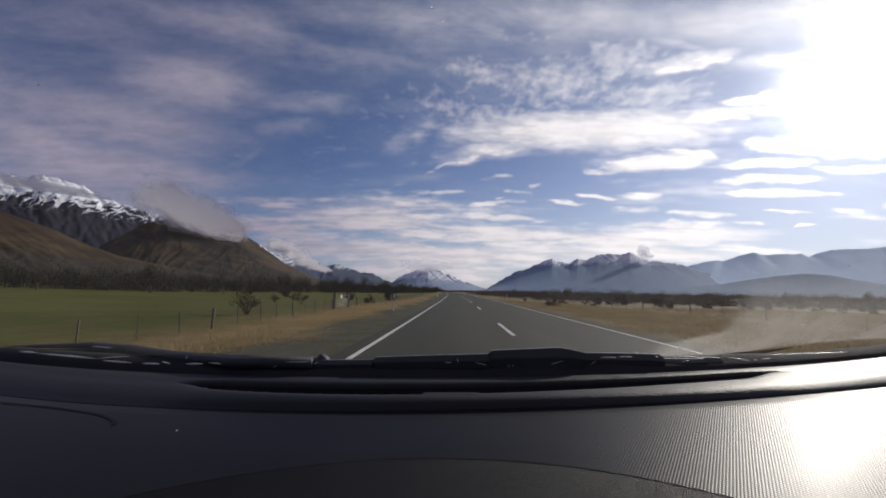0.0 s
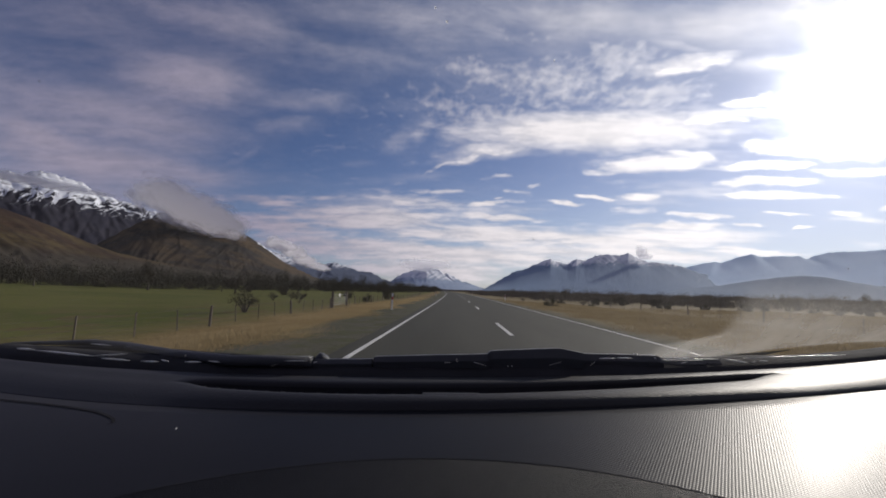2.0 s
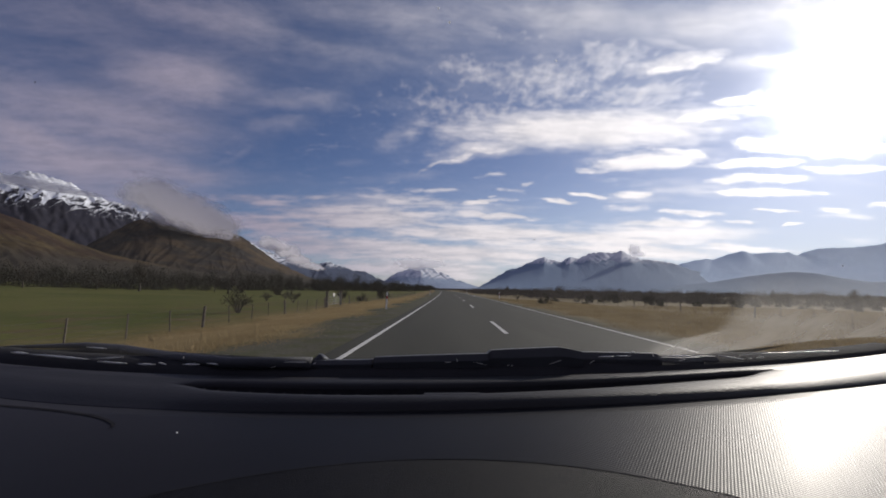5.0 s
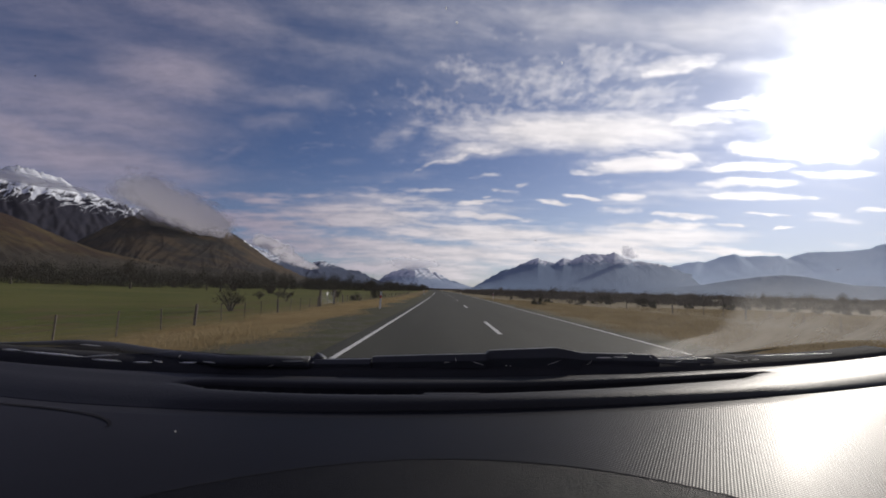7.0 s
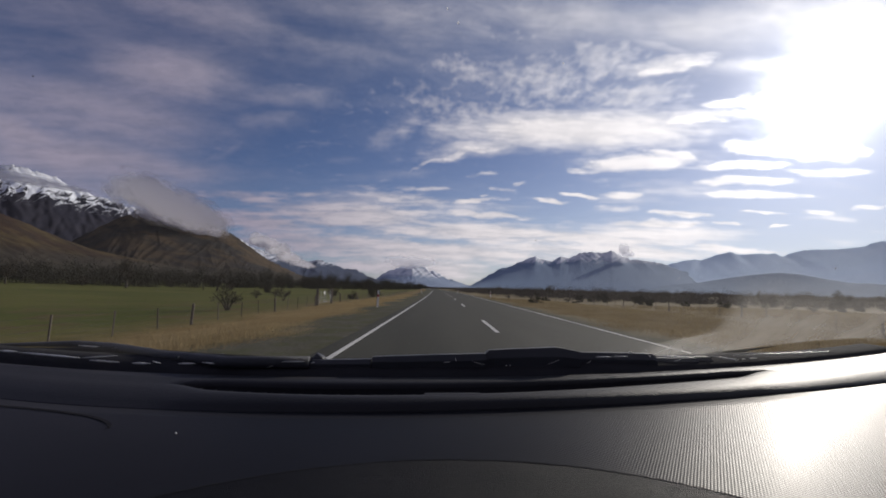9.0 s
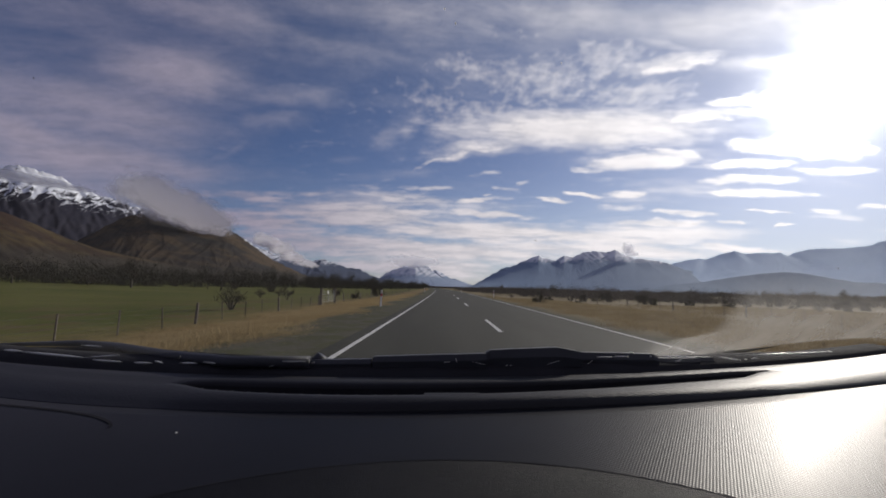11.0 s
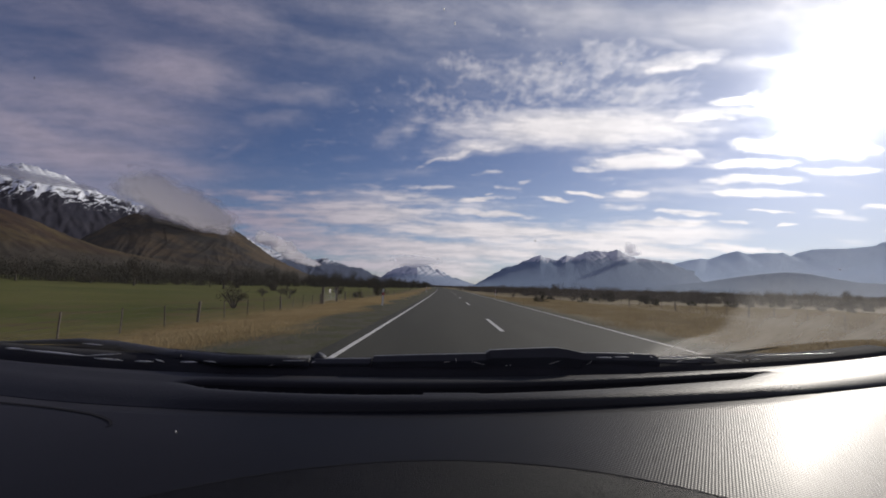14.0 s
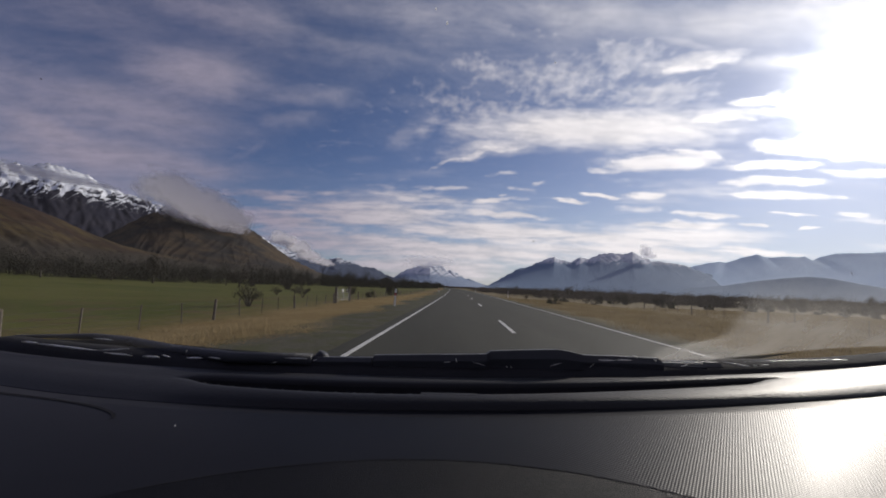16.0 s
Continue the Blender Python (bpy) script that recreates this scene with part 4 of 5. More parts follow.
def build_marker(x, y):
    """White flexible edge marker post with a red reflector band."""
    top = tagged(new("marker_post"), "white plastic road marker post with red band", "marker post", group="road marker posts")
    bm = bmesh.new()
    box(bm, -0.05, 0.05, -0.015, 0.015, -0.2, 0.62, 0.005)
    box(bm, -0.05, 0.05, -0.015, 0.015, 0.80, 1.02, 0.005)
    part("post", bm, M_WHITE, top)
    bm = bmesh.new()
    box(bm, -0.052, 0.052, -0.017, 0.017, 0.62, 0.80, 0.003)
    part("band", bm, M_RED, top, "red reflective band")
    top.matrix_basis = pose(x, y, ground_z(x, y), 0, 2, 0)
    return top


first = build_marker(-3.9 + road_x(26), 26.0)
for x, y in [(-3.9, 92.0), (7.2, 61.0), (7.2, 150.0)]:
    copy_thing(first, pose(x + road_x(y), y, ground_z(x + road_x(y), y), 0, -1, 0))

# ---- the car ----

def make_plastic(name, base, rough, ribs=False, spec=0.5, grain=900.0, coat=0.0, coat_rough=0.35):
    mat, k = surface(name, rough, spec=spec)
    k.bsdf.inputs["Coat Weight"].default_value = coat
    k.bsdf.inputs["Coat Roughness"].default_value = coat_rough
    fine = k.noise(k.at, grain, 2)
    big = k.noise(k.at, 6.0, 4)
    col = k.mix(k.ramp(big, 0.3, 0.7), base, tuple(c * 1.25 for c in base))
    height = fine
    if ribs:
        turned = k.add("ShaderNodeMapping", (0, k.at), in_2=(0, 0, radians(33))).outputs[0]
        sep = k.add("ShaderNodeSeparateXYZ", (0, turned)).outputs
        a = k.math("SINE", k.math("MULTIPLY", sep[0], 2 * math.pi / 0.0030))
        b = k.math("SINE", k.math("MULTIPLY", sep[1], 2 * math.pi / 0.0042))
        across = k.add("ShaderNodeSeparateXYZ", (0, k.at)).outputs[0]
        weave = k.math("ADD", k.math("MULTIPLY", a, 0.42), k.math("MULTIPLY", b, 0.60))
        height = k.math("ADD", k.math("MULTIPLY", weave, k.ramp(across, -0.05, 0.26, 0.05, 1.0)), k.math("MULTIPLY", fine, 0.3))
    paint(k, col, height, 0.25 if ribs else 0.7, 0.0006 if ribs else 0.0011)
    return mat


M_DASH = make_plastic("ribbed_black_plastic", (0.0125, 0.0124, 0.0150), 0.47, True, 0.105, coat=0.042, coat_rough=0.25)
M_SHELF = make_plastic("grained_black_plastic", (0.0125, 0.0122, 0.0142), 0.58, False, 0.20, 260.0, coat=0.13, coat_rough=0.48)
M_PAD = make_plastic("smooth_black_plastic", (0.0100, 0.0104, 0.0136), 0.50, False, 0.05, 2600.0)
M_BLACK = make_plastic("black_rubber", (0.030, 0.030, 0.033), 0.9, False, 0.03)
M_WIPER = make_plastic("satin_black_steel", (0.042, 0.043, 0.048), 0.45, False, 0.25)
M_LINING = make_plastic("grey_headlining", (0.10, 0.10, 0.10), 0.95, False, 0.1, 300.0)
M_BODY = mottled("dark_grey_car_paint", (0.04, 0.036, 0.03), (0.05, 0.045, 0.04), 3.0, 0.7, 80.0, 0.05, spec=0.1)
M_TYRE = mottled("tyre_rubber", (0.02, 0.02, 0.02), (0.03, 0.03, 0.03), 9.0, 0.9, 80.0, 0.3)


def make_glass():
    mat = bpy.data.materials.new("dusty_windscreen_glass")
    mat.use_nodes = True
    k = Nodes(mat.node_tree)
    at = k.add("ShaderNodeTexCoord").outputs["Object"]
    sep = k.add("ShaderNodeSeparateXYZ", (0, at)).outputs
    clear = k.add("ShaderNodeBsdfTransparent", in_0=(0.97, 0.98, 0.98, 1)).outputs[0]
    dust = k.add("ShaderNodeBsdfTranslucent", in_0=(0.74, 0.71, 0.63, 1)).outputs[0]
    # dust lies outside the area that the wiper sweeps
    bow = k.math("ADD", sep[2], 0.070)
    rim = k.math("SUBTRACT", 0.566, k.math("MULTIPLY", k.math("MULTIPLY", bow, bow), 6.0))
    rim = k.math("SUBTRACT", rim, k.ramp(sep[2], -0.088, -0.120, 0.0, 0.11))
    out = k.math("SUBTRACT", sep[0], rim)
    film = k.noise(at, 9.0, 5, 0.6)
    aside = k.math("SUBTRACT", sep[0], 0.95)
    foot = k.math("ADD", sep[2], k.math("ADD", 0.130, k.math("MULTIPLY", k.math("MULTIPLY", aside, aside), 0.16)))
    band = k.math("MULTIPLY", k.ramp(sep[2], 0.035, -0.075), k.ramp(foot, -0.004, 0.003))
    amount = k.math("MULTIPLY", k.math("MULTIPLY", k.ramp(out, -0.022, 0.038), band), k.ramp(film, 0.2, 0.8, 0.20, 0.33))
    # thin film added everywhere, heavier to the right, stands in for veiling glare
    base = k.math("ADD", amount, k.math("MULTIPLY", k.ramp(film, 0.2, 0.8, 0.007, 0.016), k.ramp(sep[0], -0.1, 0.6, 1.1, 4.4)))
    body = k.add("ShaderNodeMixShader", (0, base), (1, clear), (2, dust)).outputs[0]
    k.add("ShaderNodeOutputMaterial", (0, body))
    return mat


MOUNT = pose(0, 0, EYE.z, 0, LEAN, TURN)
car = new("car")
SIZE = 0.82
car.matrix_basis = MOUNT @ Matrix.Scale(SIZE, 4)
tagged(car, "car interior with black dashboard parked on the road", "car")


def rear_y(x):
    return 0.7993 + 0.0262 * x + 0.198 * x * x


def step_y(x):
    return 0.6353 + 0.0626 * x + 0.2116 * x * x - 0.04 * x ** 3


def slot_far(x):
    return 0.731 + 0.0637 * x + 0.2651 * x * x - 0.0748 * x ** 3


def slot_near(x):
    return 0.6717 + 0.0708 * x + 0.3529 * x * x - 0.1635 * x ** 3


def sweep(name, label, profile, x0, x1, count, mat, parent):
    """A surface swept across the car; profile(x) gives its (y, z) points."""
    verts, faces = [], []
    w = len(profile(0.0))
    for i in range(count + 1):
        x = x0 + (x1 - x0) * i / count
        verts += [(x, y, z) for y, z in profile(x)]
    for i in range(count):
        for j in range(w - 1):
            a = i * w + j
            faces.append((a, a + w, a + w + 1, a + 1))
    return raw(name, verts, faces, mat, parent, label, smooth=True)


Z0, Z1 = -0.18, -0.165


def panel_z(x, y):
    """The panel rises gently towards the windscreen."""
    d = step_y(x) - y
    return Z0 - (0.07 + 0.03 * ease(x, 0.15, 0.55)) * d - 0.13 * d * abs(d)


def main_panel(x):
    s = step_y(x)
    z = panel_z(x, 0.33)
    pts = [(0.12, z - 0.20), (0.20, z - 0.06), (0.25, z - 0.022), (0.30, z - 0.006)]
    n_p = 12
    pts += [(0.33 + (s - 0.33) * k / n_p, panel_z(x, 0.33 + (s - 0.33) * k / n_p)) for k in range(n_p + 1)]
    return pts + [(s + 0.004, Z0 - 0.010)]


def roll_profile(x):
    """The rounded lip and the shelf as far as the vent slot."""
    s = step_y(x)
    lo, hi = slot(x)
    g = lo - s
    q = 0.3 + 0.7 * ease(x, -0.5, 0.25)
    pts = [(s + 0.004, Z0 - 0.010), (s - 0.002, Z0), (s, Z0 + 0.0028 * q), (s + 0.07 * g, Z0 + 0.0064 * q), (s + 0.18 * g, Z0 + 0.0105 * (0.4 + 0.6 * q)), (s + 0.36 * g, Z0 + 0.0136 * (0.6 + 0.4 * q)), (s + 0.6 * g, Z0 + 0.0147), (s + 0.85 * g, Z1)]
    return pts + [(lo, Z1), (lo + 0.0005 * slot_open(x), Z1 - 0.07 * min(1.0, 4 * slot_open(x)))]


def slot_open(x):
    """How far the vent slot stands open: 1 along its length, 0 past its ends."""
    return ease(x, -0.46, -0.38) * (1 - ease(x, 0.535, 0.635))


def slot(x):
    """Near and far edge of the vent slot, closing at its ends."""
    k = slot_open(x)
    a, b = slot_near(clamp(x, -0.5, 0.65)), slot_far(clamp(x, -0.5, 0.65))
    if x > 0.65 or x < -0.5:
        d = step_y(x) - step_y(clamp(x, -0.5, 0.65))
        a, b = a + d, b + d
    mid = (a + b) / 2 if x < 0.4 else b * 0.7 + a * 0.3
    return mid + (a - mid) * k, mid + (b - mid) * k


def shelf_profile(x):
    lo, hi = slot(x)
    r = max(rear_y(x), hi + 0.03)
    return [(hi - 0.0005 * slot_open(x), Z1 - 0.07 * min(1.0, 4 * slot_open(x))), (hi, Z1), (hi + 0.4 * (r - hi), Z1 + 0.002), (r - 0.006, Z1 + 0.001), (r, Z1 - 0.006), (r + 0.01, Z1 - 0.04)]


dash = sweep("dashboard", "black ribbed plastic dashboard top", main_panel, -1.0, 1.0, 60, M_DASH, car)
sweep("lip", "rounded grained black lip", roll_profile, -1.15, 1.15, 120, M_SHELF, dash)
sweep("shelf", "grained black shelf below the windscreen", shelf_profile, -1.15, 1.15, 120, M_SHELF, dash)
sweep("vent_floor", "black demister slot", lambda x: [(slot(x)[0] - 0.01, Z1 - 0.012), (slot(x)[0] + 0.006, Z1 - 0.03), (slot(x)[1] - 0.0015, Z1 - 0.03), (slot(x)[1] - 0.001, Z1 - 0.004)], -0.6, 0.75, 60, M_BLACK, dash)
for i in range(13):
    x = -0.40 + i * 0.0295
    y = slot(x)[0]
    bm = bmesh.new()
    box(bm, x - 0.002, x + 0.002, y - 0.002, y + 0.008, Z1 - 0.018, Z1 - 0.001)
    part("vent_tooth", bm, M_SHELF, dash)
bm = bmesh.new()
box(bm, -0.030, 0.058, slot(0.014)[0] - 0.004, slot(0.014)[0] + 0.010, Z1 - 0.012, Z1 + 0.0003, 0.001)
part("sensor_cover", bm, M_SHELF, dash)


def seam(label, path, wide):
    """A narrow dark gap between two panels, laid along a smooth path."""
    fine = []
    for k in range(len(path) - 1):
        p0, p1, p2, p3 = (Vector(path[clamp(k + d, 0, len(path) - 1)]) for d in (-1, 0, 1, 2))
        for q in range(6):
            f = q / 6
            fine.append(0.5 * ((2 * p1) + (p2 - p0) * f + (2 * p0 - 5 * p1 + 4 * p2 - p3) * f * f + (3 * p1 - p0 - 3 * p2 + p3) * f ** 3))
    verts, faces = [], []
    for k, p in enumerate(fine):
        d = (fine[min(k + 1, len(fine) - 1)] - fine[max(k - 1, 0)]).normalized()
        side = Vector((-d.y, d.x)) * wide * (0.35 + 0.65 * min(1.0, 0.2 * k, 0.2 * (len(fine) - 1 - k)))
        for e in (-0.5, 0.5):
            q = p + side * e
            verts.append((q.x, q.y, panel_z(q.x, q.y) + 0.0009))
    faces = [(2 * k, 2 * k + 1, 2 * k + 3, 2 * k + 2) for k in range(len(fine) - 1)]
    return raw("seam", verts, faces, M_BLACK, dash, label)


def cover_edge(x):
    return 0.492 - 0.0547 * ((x - 0.01) / 0.265) ** 2


# airbag cover: a shallow arch of smooth plastic set into the ribbed panel
verts, faces = [], []
for i in range(49):
    x = -0.34 + 0.70 * i / 48
    e = max(cover_edge(x), 0.32)
    for j in range(7):
        y = 0.31 + (e - 0.31) * j / 6
        verts.append((x, y, panel_z(x, y) + 0.0006))
faces = [(i * 7 + j, (i + 1) * 7 + j, (i + 1) * 7 + j + 1, i * 7 + j + 1) for i in range(48) for j in range(6)]
raw("airbag_cover", verts, faces, M_PAD, dash, "smooth black airbag cover", smooth=True)
seam("dark seam round the airbag cover", [(-0.30 + 0.62 * i / 20, cover_edge(-0.30 + 0.62 * i / 20)) for i in range(21)], 0.0015)
seam("dark seam round the instrument hood", [(-0.82, 0.707), (-0.692, 0.679), (-0.587, 0.652), (-0.507, 0.626), (-0.465, 0.604), (-0.448, 0.589), (-0.446, 0.576)], 0.0042)

# cowl and seal below the glass
sweep("cowl", "black plastic cowl below the windscreen", lambda x: [(rear_y(x) + 0.002, Z1 - 0.02), (rear_y(x) + 0.02, -0.160), (rear_y(x) + 0.06, -0.150 - 0.008 * ease(x, 0.5, 0.9)), (rear_y(x) + 0.10, -0.149 - 0.010 * ease(x, 0.5, 0.9)), (rear_y(x) + 0.13, -0.17), (rear_y(x) + 0.40, -0.25)],
      -1.2, 1.2, 60, M_BLACK, car)


def wiper(label, arm, blade):
    """One wiper: arm, blade frame and rubber."""
    bm = bmesh.new()
    tube(bm, arm, [0.015] * (len(arm) - 2) + [0.011, 0.004], 8, 0.8)
    a = part("wiper_arm", bm, M_WIPER, car, label, smooth=True)
    bm = bmesh.new()
    tube(bm, blade, [0.014] * (len(blade) - 1) + [0.005], 8, 1.0)
    part("wiper_blade", bm, M_BLACK, a)
    for p in blade[1:-1]:
        bm = bmesh.new()
        box(bm, p[0] - 0.03, p[0] + 0.03, p[1] - 0.008, p[1] + 0.008, p[2] + 0.004, p[2] + 0.013, 0.003)
        part("blade_clip", bm, M_WIPER, a)


wiper("satin black driver's wiper arm", [(-0.26, 0.845, -0.146), (-0.42, 0.85, -0.146), (-0.60, 0.94, -0.148), (-0.80, 1.06, -0.147), (-0.95, 1.13, -0.146), (-1.18, 1.14, -0.15)],
      [(-0.25, 0.86, -0.155), (-0.50, 0.93, -0.155), (-0.75, 1.03, -0.155), (-1.15, 1.10, -0.156)])
wiper("satin black passenger's wiper arm", [(-0.25, 0.86, -0.156), (-0.14, 0.89, -0.158), (0.08, 0.94, -0.158), (0.12, 0.965, -0.158), (0.26, 0.98, -0.158), (0.32, 0.95, -0.160), (0.42, 0.93, -0.160), (0.45, 0.92, -0.162)],
      [(-0.20, 0.89, -0.164), (0.10, 0.93, -0.164), (0.35, 0.94, -0.164), (0.47, 0.93, -0.166)])
bm = bmesh.new()
tube(bm, [(-0.258, 0.868, -0.16), (-0.243, 0.868, -0.137)], [0.016, 0.012], 10)
part("wiper_cap", bm, M_WIPER, car, smooth=True)

def wiper_shell(name, label, y, tops, foot):
    """A shallow shell over the wiper: tops gives points along x and z, foot its lower edge; its upper rim leans back."""
    verts, faces = [], []
    for x, z in tops:
        verts += [(x, y - 0.002, foot), (x, y - 0.004, z - 0.45 * (z - foot)), (x, y + 0.004, z), (x, y + 0.024, z - 0.001), (x, y + 0.026, foot)]
    for i in range(len(tops) - 1):
        for j in range(4):
            a = i * 5 + j
            faces.append((a, a + 5, a + 6, a + 1))
    k = 5 * (len(tops) - 1)
    faces += [(0, 1, 2, 3, 4), (k + 4, k + 3, k + 2, k + 1, k)]
    return raw(name, verts, faces, M_WIPER, car, label)


wiper_shell("wiper_cover", "satin black wiper cover", 0.843, [(-0.266, -0.1436), (-0.253, -0.1414), (-0.232, -0.1415), (-0.141, -0.1405)], -0.1570)
wiper_shell("wiper_cover", "satin black wiper cover", 0.838, [(-0.137, -0.1353), (-0.132, -0.1348), (-0.027, -0.1317), (0.085, -0.1291)], -0.1553)
wiper_shell("wiper_hinge", "faceted black wiper hinge", 0.850, [(0.085, -0.1309), (0.094, -0.1243), (0.130, -0.1227), (0.200, -0.1200), (0.227, -0.1189), (0.249, -0.1228), (0.273, -0.1278)], -0.1566)
wiper_shell("wiper_cover", "satin black wiper cover", 0.877, [(0.280, -0.1329), (0.354, -0.1341), (0.431, -0.1364), (0.439, -0.1410)], -0.1606)
wiper_shell("wiper_cover", "satin black wiper cover", 0.900, [(0.450, -0.1482), (0.493, -0.1488), (0.536, -0.1483)], -0.1637)
wiper_shell("wiper_cover", "satin black wiper cover", 0.916, [(0.544, -0.1484), (0.577, -0.1491)], -0.1655)
wiper_shell("wiper_cover", "satin black wiper cover", 0.938, [(0.591, -0.1546), (0.650, -0.1619), (0.702, -0.1632)], -0.1685)

# Pale material for the glint slivers; their brightness sits in its colour.
M_GLINT = mottled("pale_glint_paint", (0.90, 0.88, 0.82), (0.78, 0.76, 0.70), 30.0, 0.35, 300.0, 0.1, metal=0.35)


def make_speck():
    """Dried dirt that glows with the light behind it."""
    mat = bpy.data.materials.new("dried_dirt")
    mat.use_nodes = True
    k = Nodes(mat.node_tree)
    blot = k.noise(k.add("ShaderNodeTexCoord").outputs["Object"], 700.0, 2)
    tint = k.mix(blot, (0.97, 0.97, 0.96), (0.90, 0.90, 0.88))
    k.add("ShaderNodeOutputMaterial", (0, k.add("ShaderNodeBsdfTranslucent", (0, tint)).outputs[0]))
    return mat


M_SPECK = make_speck()


def sliver(name, a, b, r, mat, label=""):
    bm = bmesh.new()
    a, b = Vector(a), Vector(b)
    tube(bm, [a, a.lerp(b, 0.3), a.lerp(b, 0.7), b], [r * 0.3, r, r, r * 0.3], 6)
    return part(name, bm, mat, car, label, smooth=True)


# Sun glints on wiper and cowl, modelled as pale slivers.
sliver("light_sliver", (0.436, 0.870, -0.1393), (0.524, 0.889, -0.1436), 0.0017, M_GLINT, "painted sun glint on the wiper")
sliver("light_sliver", (0.569, 0.900, -0.1442), (0.635, 0.918, -0.1554), 0.0016, M_GLINT, "painted sun glint on the wiper")
sliver("windscreen_glint", (0.621, 0.914, -0.1453), (0.918, 1.012, -0.1513), 0.0014, M_GLINT, "painted sun glint along the windscreen's foot")
sliver("pale_bar", (0.302, 0.847, -0.1366), (0.335, 0.852, -0.1374), 0.001, M_GLINT, "pale bar on the wiper")
sliver("pale_bar", (0.339, 0.853, -0.1364), (0.370, 0.858, -0.1373), 0.001, M_GLINT, "pale bar on the wiper")
sliver("light_sliver", (0.373, 0.859, -0.1285), (0.383, 0.860, -0.1321), 0.0012, M_GLINT)
sliver("light_sliver", (0.416, 0.866, -0.1364), (0.422, 0.868, -0.1400), 0.001, M_GLINT)
sliver("screw", (0.121, 0.827, -0.1491), (0.123, 0.828, -0.1492), 0.0012, M_GLINT, "bright screw head")
sliver("screw", (0.129, 0.828, -0.1493), (0.131, 0.828, -0.1493), 0.0012, M_GLINT, "bright screw head")
sliver("glint_mark", (0.203, 0.835, -0.1484), (0.228, 0.838, -0.1414), 0.0004, M_GLINT)
sliver("glint_mark", (0.283, 0.845, -0.1502), (0.294, 0.846, -0.1429), 0.0004, M_GLINT)
sliver("glint_mark", (0.056, 0.823, -0.1410), (0.080, 0.825, -0.1475), 0.0004, M_GLINT)
sliver("glint_mark", (0.024, 0.822, -0.1343), (0.026, 0.822, -0.1418), 0.0006, M_GLINT)
sliver("glint_mark", (0.001, 0.821, -0.1416), (0.014, 0.822, -0.1417), 0.0006, M_GLINT)
sliver("glint_mark", (0.474, 0.878, -0.1508), (0.490, 0.882, -0.1480), 0.0007, M_GLINT)
sliver("light_sliver", (0.644, 0.920, -0.1534), (0.654, 0.923, -0.1539), 0.001, M_GLINT)
sliver("light_sliver", (0.663, 0.926, -0.1531), (0.686, 0.932, -0.1531), 0.001, M_GLINT)
sliver("glint_mark", (-0.252, 0.827, -0.1445), (-0.245, 0.827, -0.1423), 0.0008, M_GLINT)
sliver("glint_mark", (-0.338, 0.835, -0.1533), (-0.326, 0.834, -0.1498), 0.0005, M_GLINT)
sliver("light_sliver", (-0.773, 0.919, -0.1221), (-0.716, 0.904, -0.1236), 0.0011, M_GLINT)
# Light through the slits under the left wiper, drawn as pale strips.
sliver("light_sliver", (-1.020, 1.000, -0.1442), (-0.954, 0.976, -0.1434), 0.0024, M_GLINT, "painted bright gap below the wiper arm")
sliver("light_sliver", (-0.954, 0.976, -0.1447), (-0.762, 0.916, -0.1478), 0.0022, M_GLINT, "painted bright gap below the wiper arm")
sliver("light_sliver", (-0.762, 0.916, -0.1478), (-0.670, 0.893, -0.1394), 0.0012, M_GLINT, "painted bright gap below the wiper arm")
sliver("light_sliver", (-0.739, 0.910, -0.1514), (-0.662, 0.891, -0.1529), 0.0017, M_GLINT, "painted bright gap below the wiper arm")
sliver("light_sliver", (-0.633, 0.884, -0.1529), (-0.589, 0.875, -0.1524), 0.0017, M_GLINT)
sliver("light_sliver", (-0.584, 0.874, -0.1477), (-0.564, 0.870, -0.1516), 0.0012, M_GLINT)
sliver("light_sliver", (-0.526, 0.862, -0.1503), (-0.488, 0.856, -0.1492), 0.0017, M_GLINT)
sliver("light_sliver", (-0.474, 0.853, -0.1466), (-0.423, 0.846, -0.1497), 0.0014, M_GLINT)
sliver("glint_mark", (-0.527, 0.863, -0.1404), (-0.524, 0.862, -0.1347), 0.0007, M_GLINT)
sliver("light_sliver", (-0.310, 0.832, -0.1421), (-0.264, 0.828, -0.1414), 0.0009, M_GLINT)
M_SMUT = mottled("dark_smut", (0.05, 0.045, 0.04), (0.03, 0.03, 0.03), 90.0, 0.9, 300.0, 0.2)
for x, y, z, r, mat in [(0.001, 0.393, 0.271, 0.0011, M_SPECK), (0.012, 0.403, 0.263, 0.0013, M_SPECK), (0.126, 0.435, 0.239, 0.0010, M_SPECK),
                        (0.717, 0.768, 0.034, 0.0012, M_SPECK), (-0.457, 0.456, 0.233, 0.0009, M_SMUT), (0.138, 0.632, 0.07, 0.0010, M_SMUT),
                        (-0.164, 0.607, 0.088, 0.0009, M_SMUT)]:
    bm = bmesh.new()
    bmesh.ops.create_icosphere(bm, subdivisions=1, radius=r, matrix=Matrix.Translation((x, y - 0.003, z)) @ Matrix.Diagonal((0.7, 0.7, 1.3, 1)))
    part("dirt_speck", bm, mat, car, "dried dirt speck on the glass")
bm = bmesh.new()
bmesh.ops.create_icosphere(bm, subdivisions=1, radius=0.0014, matrix=Matrix.Translation((-0.343, 0.562, -0.1853)))
part("crumb", bm, M_WHITE, dash, "pale crumb lying on the dashboard")
# windscreen, bonnet, shell
verts, faces = [], []
for i in range(25):
    x = -1.5 + 3.0 * i / 24
    for j in range(9):
        t = j / 8
        verts.append((x, rear_y(x) * (1 - 0.55 * t) + 0.10 * (1 - t) - 0.18 * t, -0.165 + 0.62 * t))
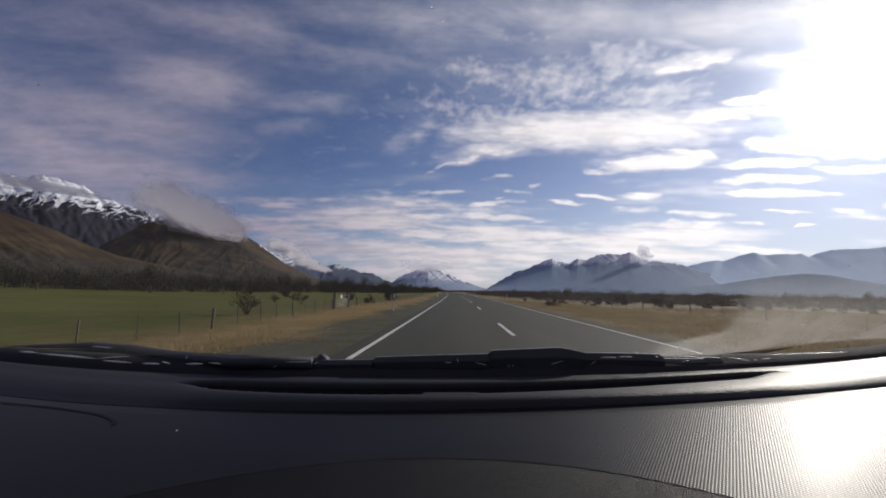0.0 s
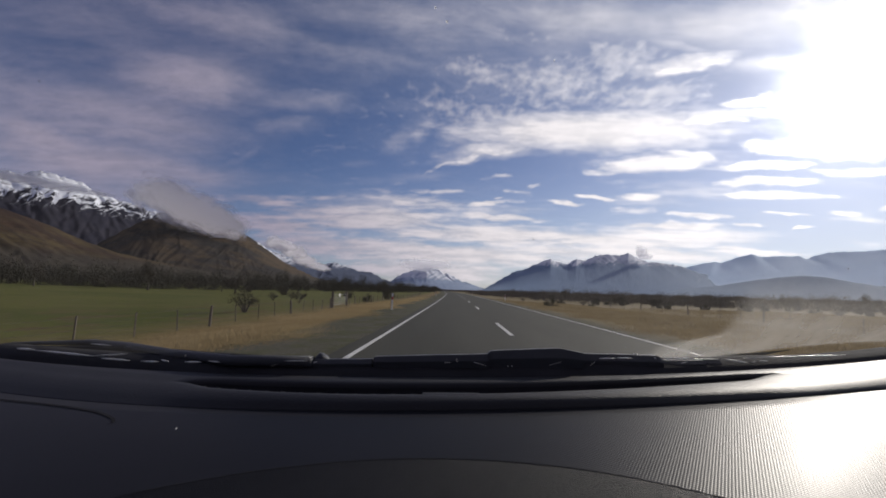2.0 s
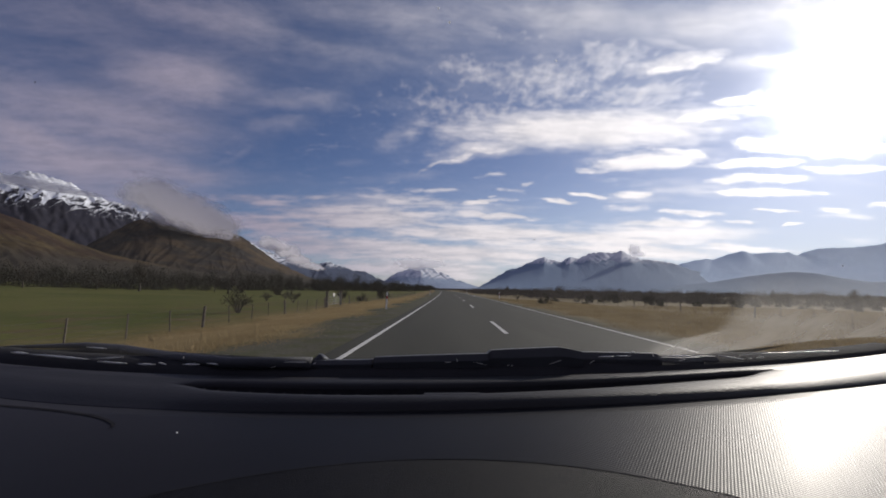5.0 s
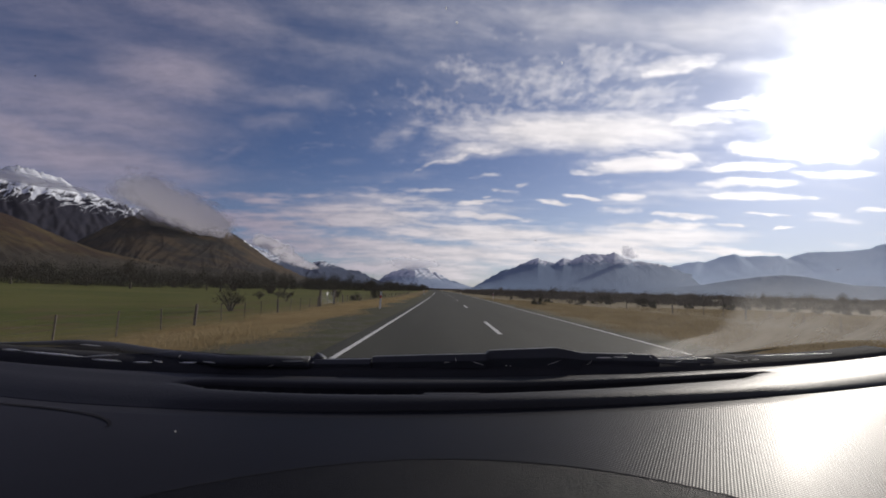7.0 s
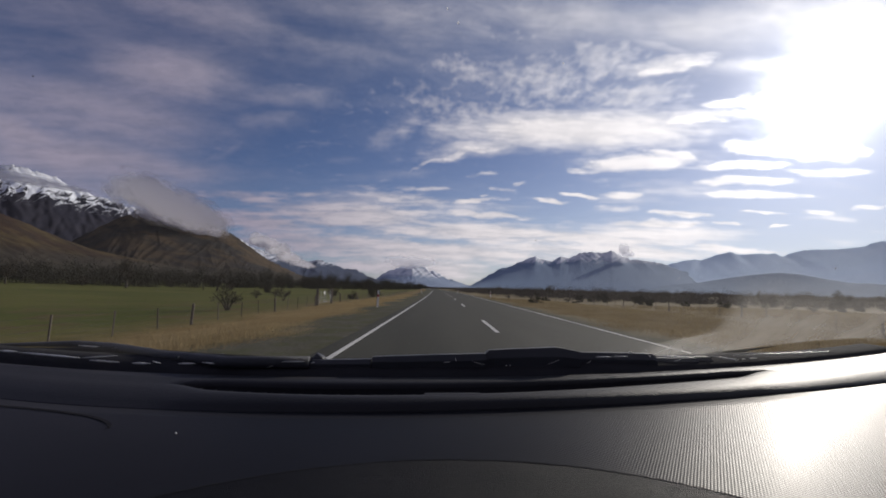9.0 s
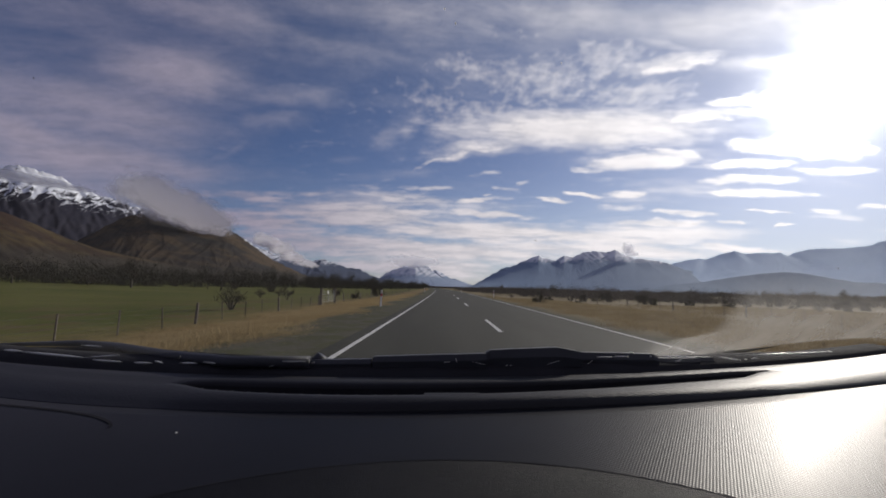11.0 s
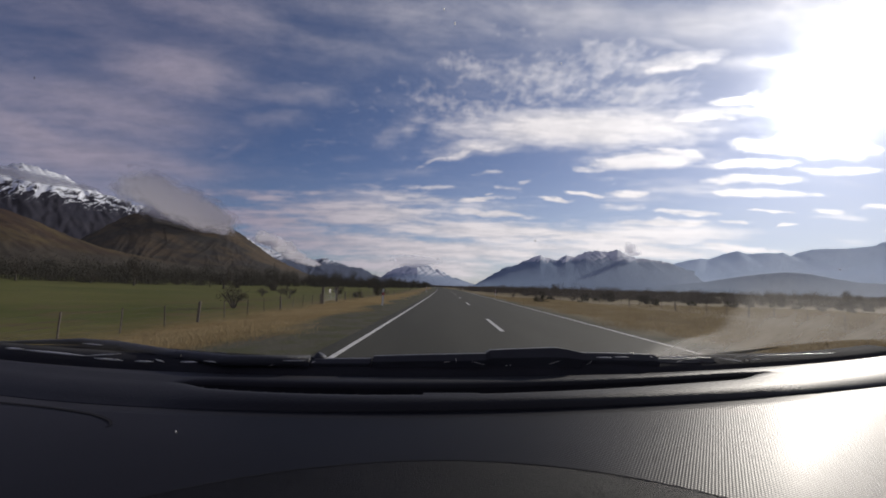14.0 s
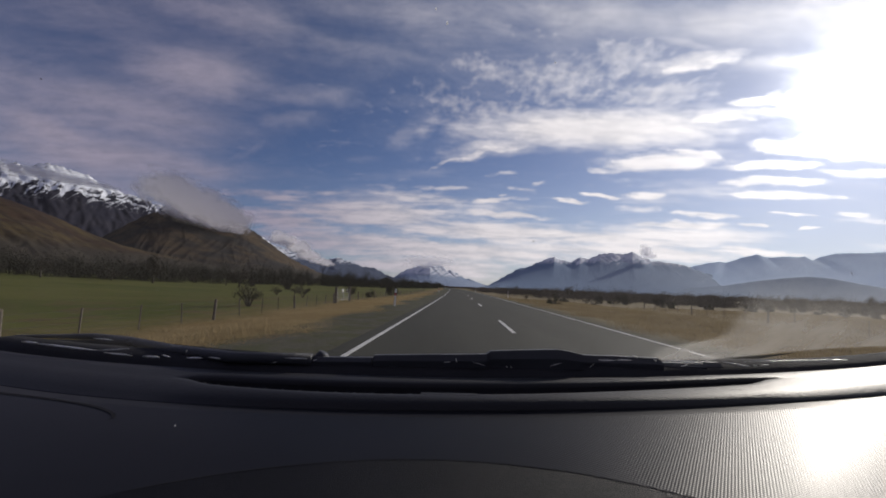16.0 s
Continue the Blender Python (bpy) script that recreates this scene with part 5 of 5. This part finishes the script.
for i in range(24):
    for j in range(8):
        a = i * 9 + j
        faces.append((a, a + 9, a + 10, a + 1))
glass = raw("windscreen", verts, faces, make_glass(), car, "clear dusty windscreen glass", smooth=True)
glass.visible_shadow = False

sweep("bonnet", "dark grey bonnet", lambda x: [(rear_y(x) + 0.36, -0.255 + 0.058 * ease(x, 0.3, 0.85)), (rear_y(x) + 0.6, -0.28 + 0.015 * ease(x, 0.3, 0.85)), (2.15, -0.38), (2.35, -0.52), (2.42, -0.66)], -1.14, 1.14, 40, M_BODY, car)


bm = bmesh.new()
box(bm, -1.0, 1.0, -2.9, 0.10, 0.44, 0.48, 0.02)
part("roof", bm, M_LINING, car, "grey roof lining")
for sx in (-1.06, 1.06):
    bm = bmesh.new()
    box(bm, sx - 0.03, sx + 0.03, -1.2, 0.55, -1.25, -0.20, 0.03)
    door = part("door", bm, M_BODY, car)
    bm = bmesh.new()
    box(bm, sx - 0.045, sx + 0.045, -1.05, -0.85, -0.42, -0.38, 0.012)
    part("door_handle", bm, M_BLACK, door)
    bm = bmesh.new()
    box(bm, sx - 0.03, sx + 0.03, -2.9, -1.22, -1.25, -0.20, 0.03)
    part("rear_wing", bm, M_BODY, car)
    bm = bmesh.new()
    box(bm, sx - 0.03, sx + 0.03, 0.57, 2.35, -1.25, -0.45, 0.03)
    part("front_wing", bm, M_BODY, car)
    bm = bmesh.new()
    tube(bm, [(sx * 1.07, 0.88, -0.22), (sx * 1.0, 0.50, 0.12), (sx * 0.93, 0.08, 0.46)], 0.035, 8)
    part("windscreen_pillar", bm, M_BODY, car, smooth=True)
    for y in (-2.85, -1.2):
        bm = bmesh.new()
        tube(bm, [(sx, y, -0.22), (sx * 0.96, y, 0.2), (sx * 0.92, y, 0.46)], 0.04, 8)
        part("roof_pillar", bm, M_BODY, car, smooth=True)
bm = bmesh.new()
box(bm, -1.03, 1.03, -2.95, -2.88, -1.25, -0.20, 0.03)
part("tailgate", bm, M_BODY, car)
bm = bmesh.new()
box(bm, -1.03, 1.03, -2.9, 2.3, -1.30, -1.24, 0.02)
part("floor_pan", bm, M_BODY, car)
bm = bmesh.new()
box(bm, -1.05, 1.05, 2.30, 2.42, -1.25, -0.62, 0.04)
part("bumper", bm, M_BODY, car)
for sx in (-0.92, 0.92):
    for y in (-2.1, 1.65):
        lean = math.tan(radians(LEAN)) * sx
        bm = bmesh.new()
        got = bmesh.ops.create_cone(bm, cap_ends=True, segments=32, radius1=0.37, radius2=0.37, depth=0.22, matrix=pose(sx, y, -(EYE.z - 0.02) / SIZE + 0.37 + lean, 0, 90, 0))
        bmesh.ops.bevel(bm, geom=[e for e in bm.edges if e.calc_length() < 0.1], offset=0.03, segments=2, affect="EDGES")
        wheel = part("wheel", bm, M_TYRE, car, "black rubber tyre")
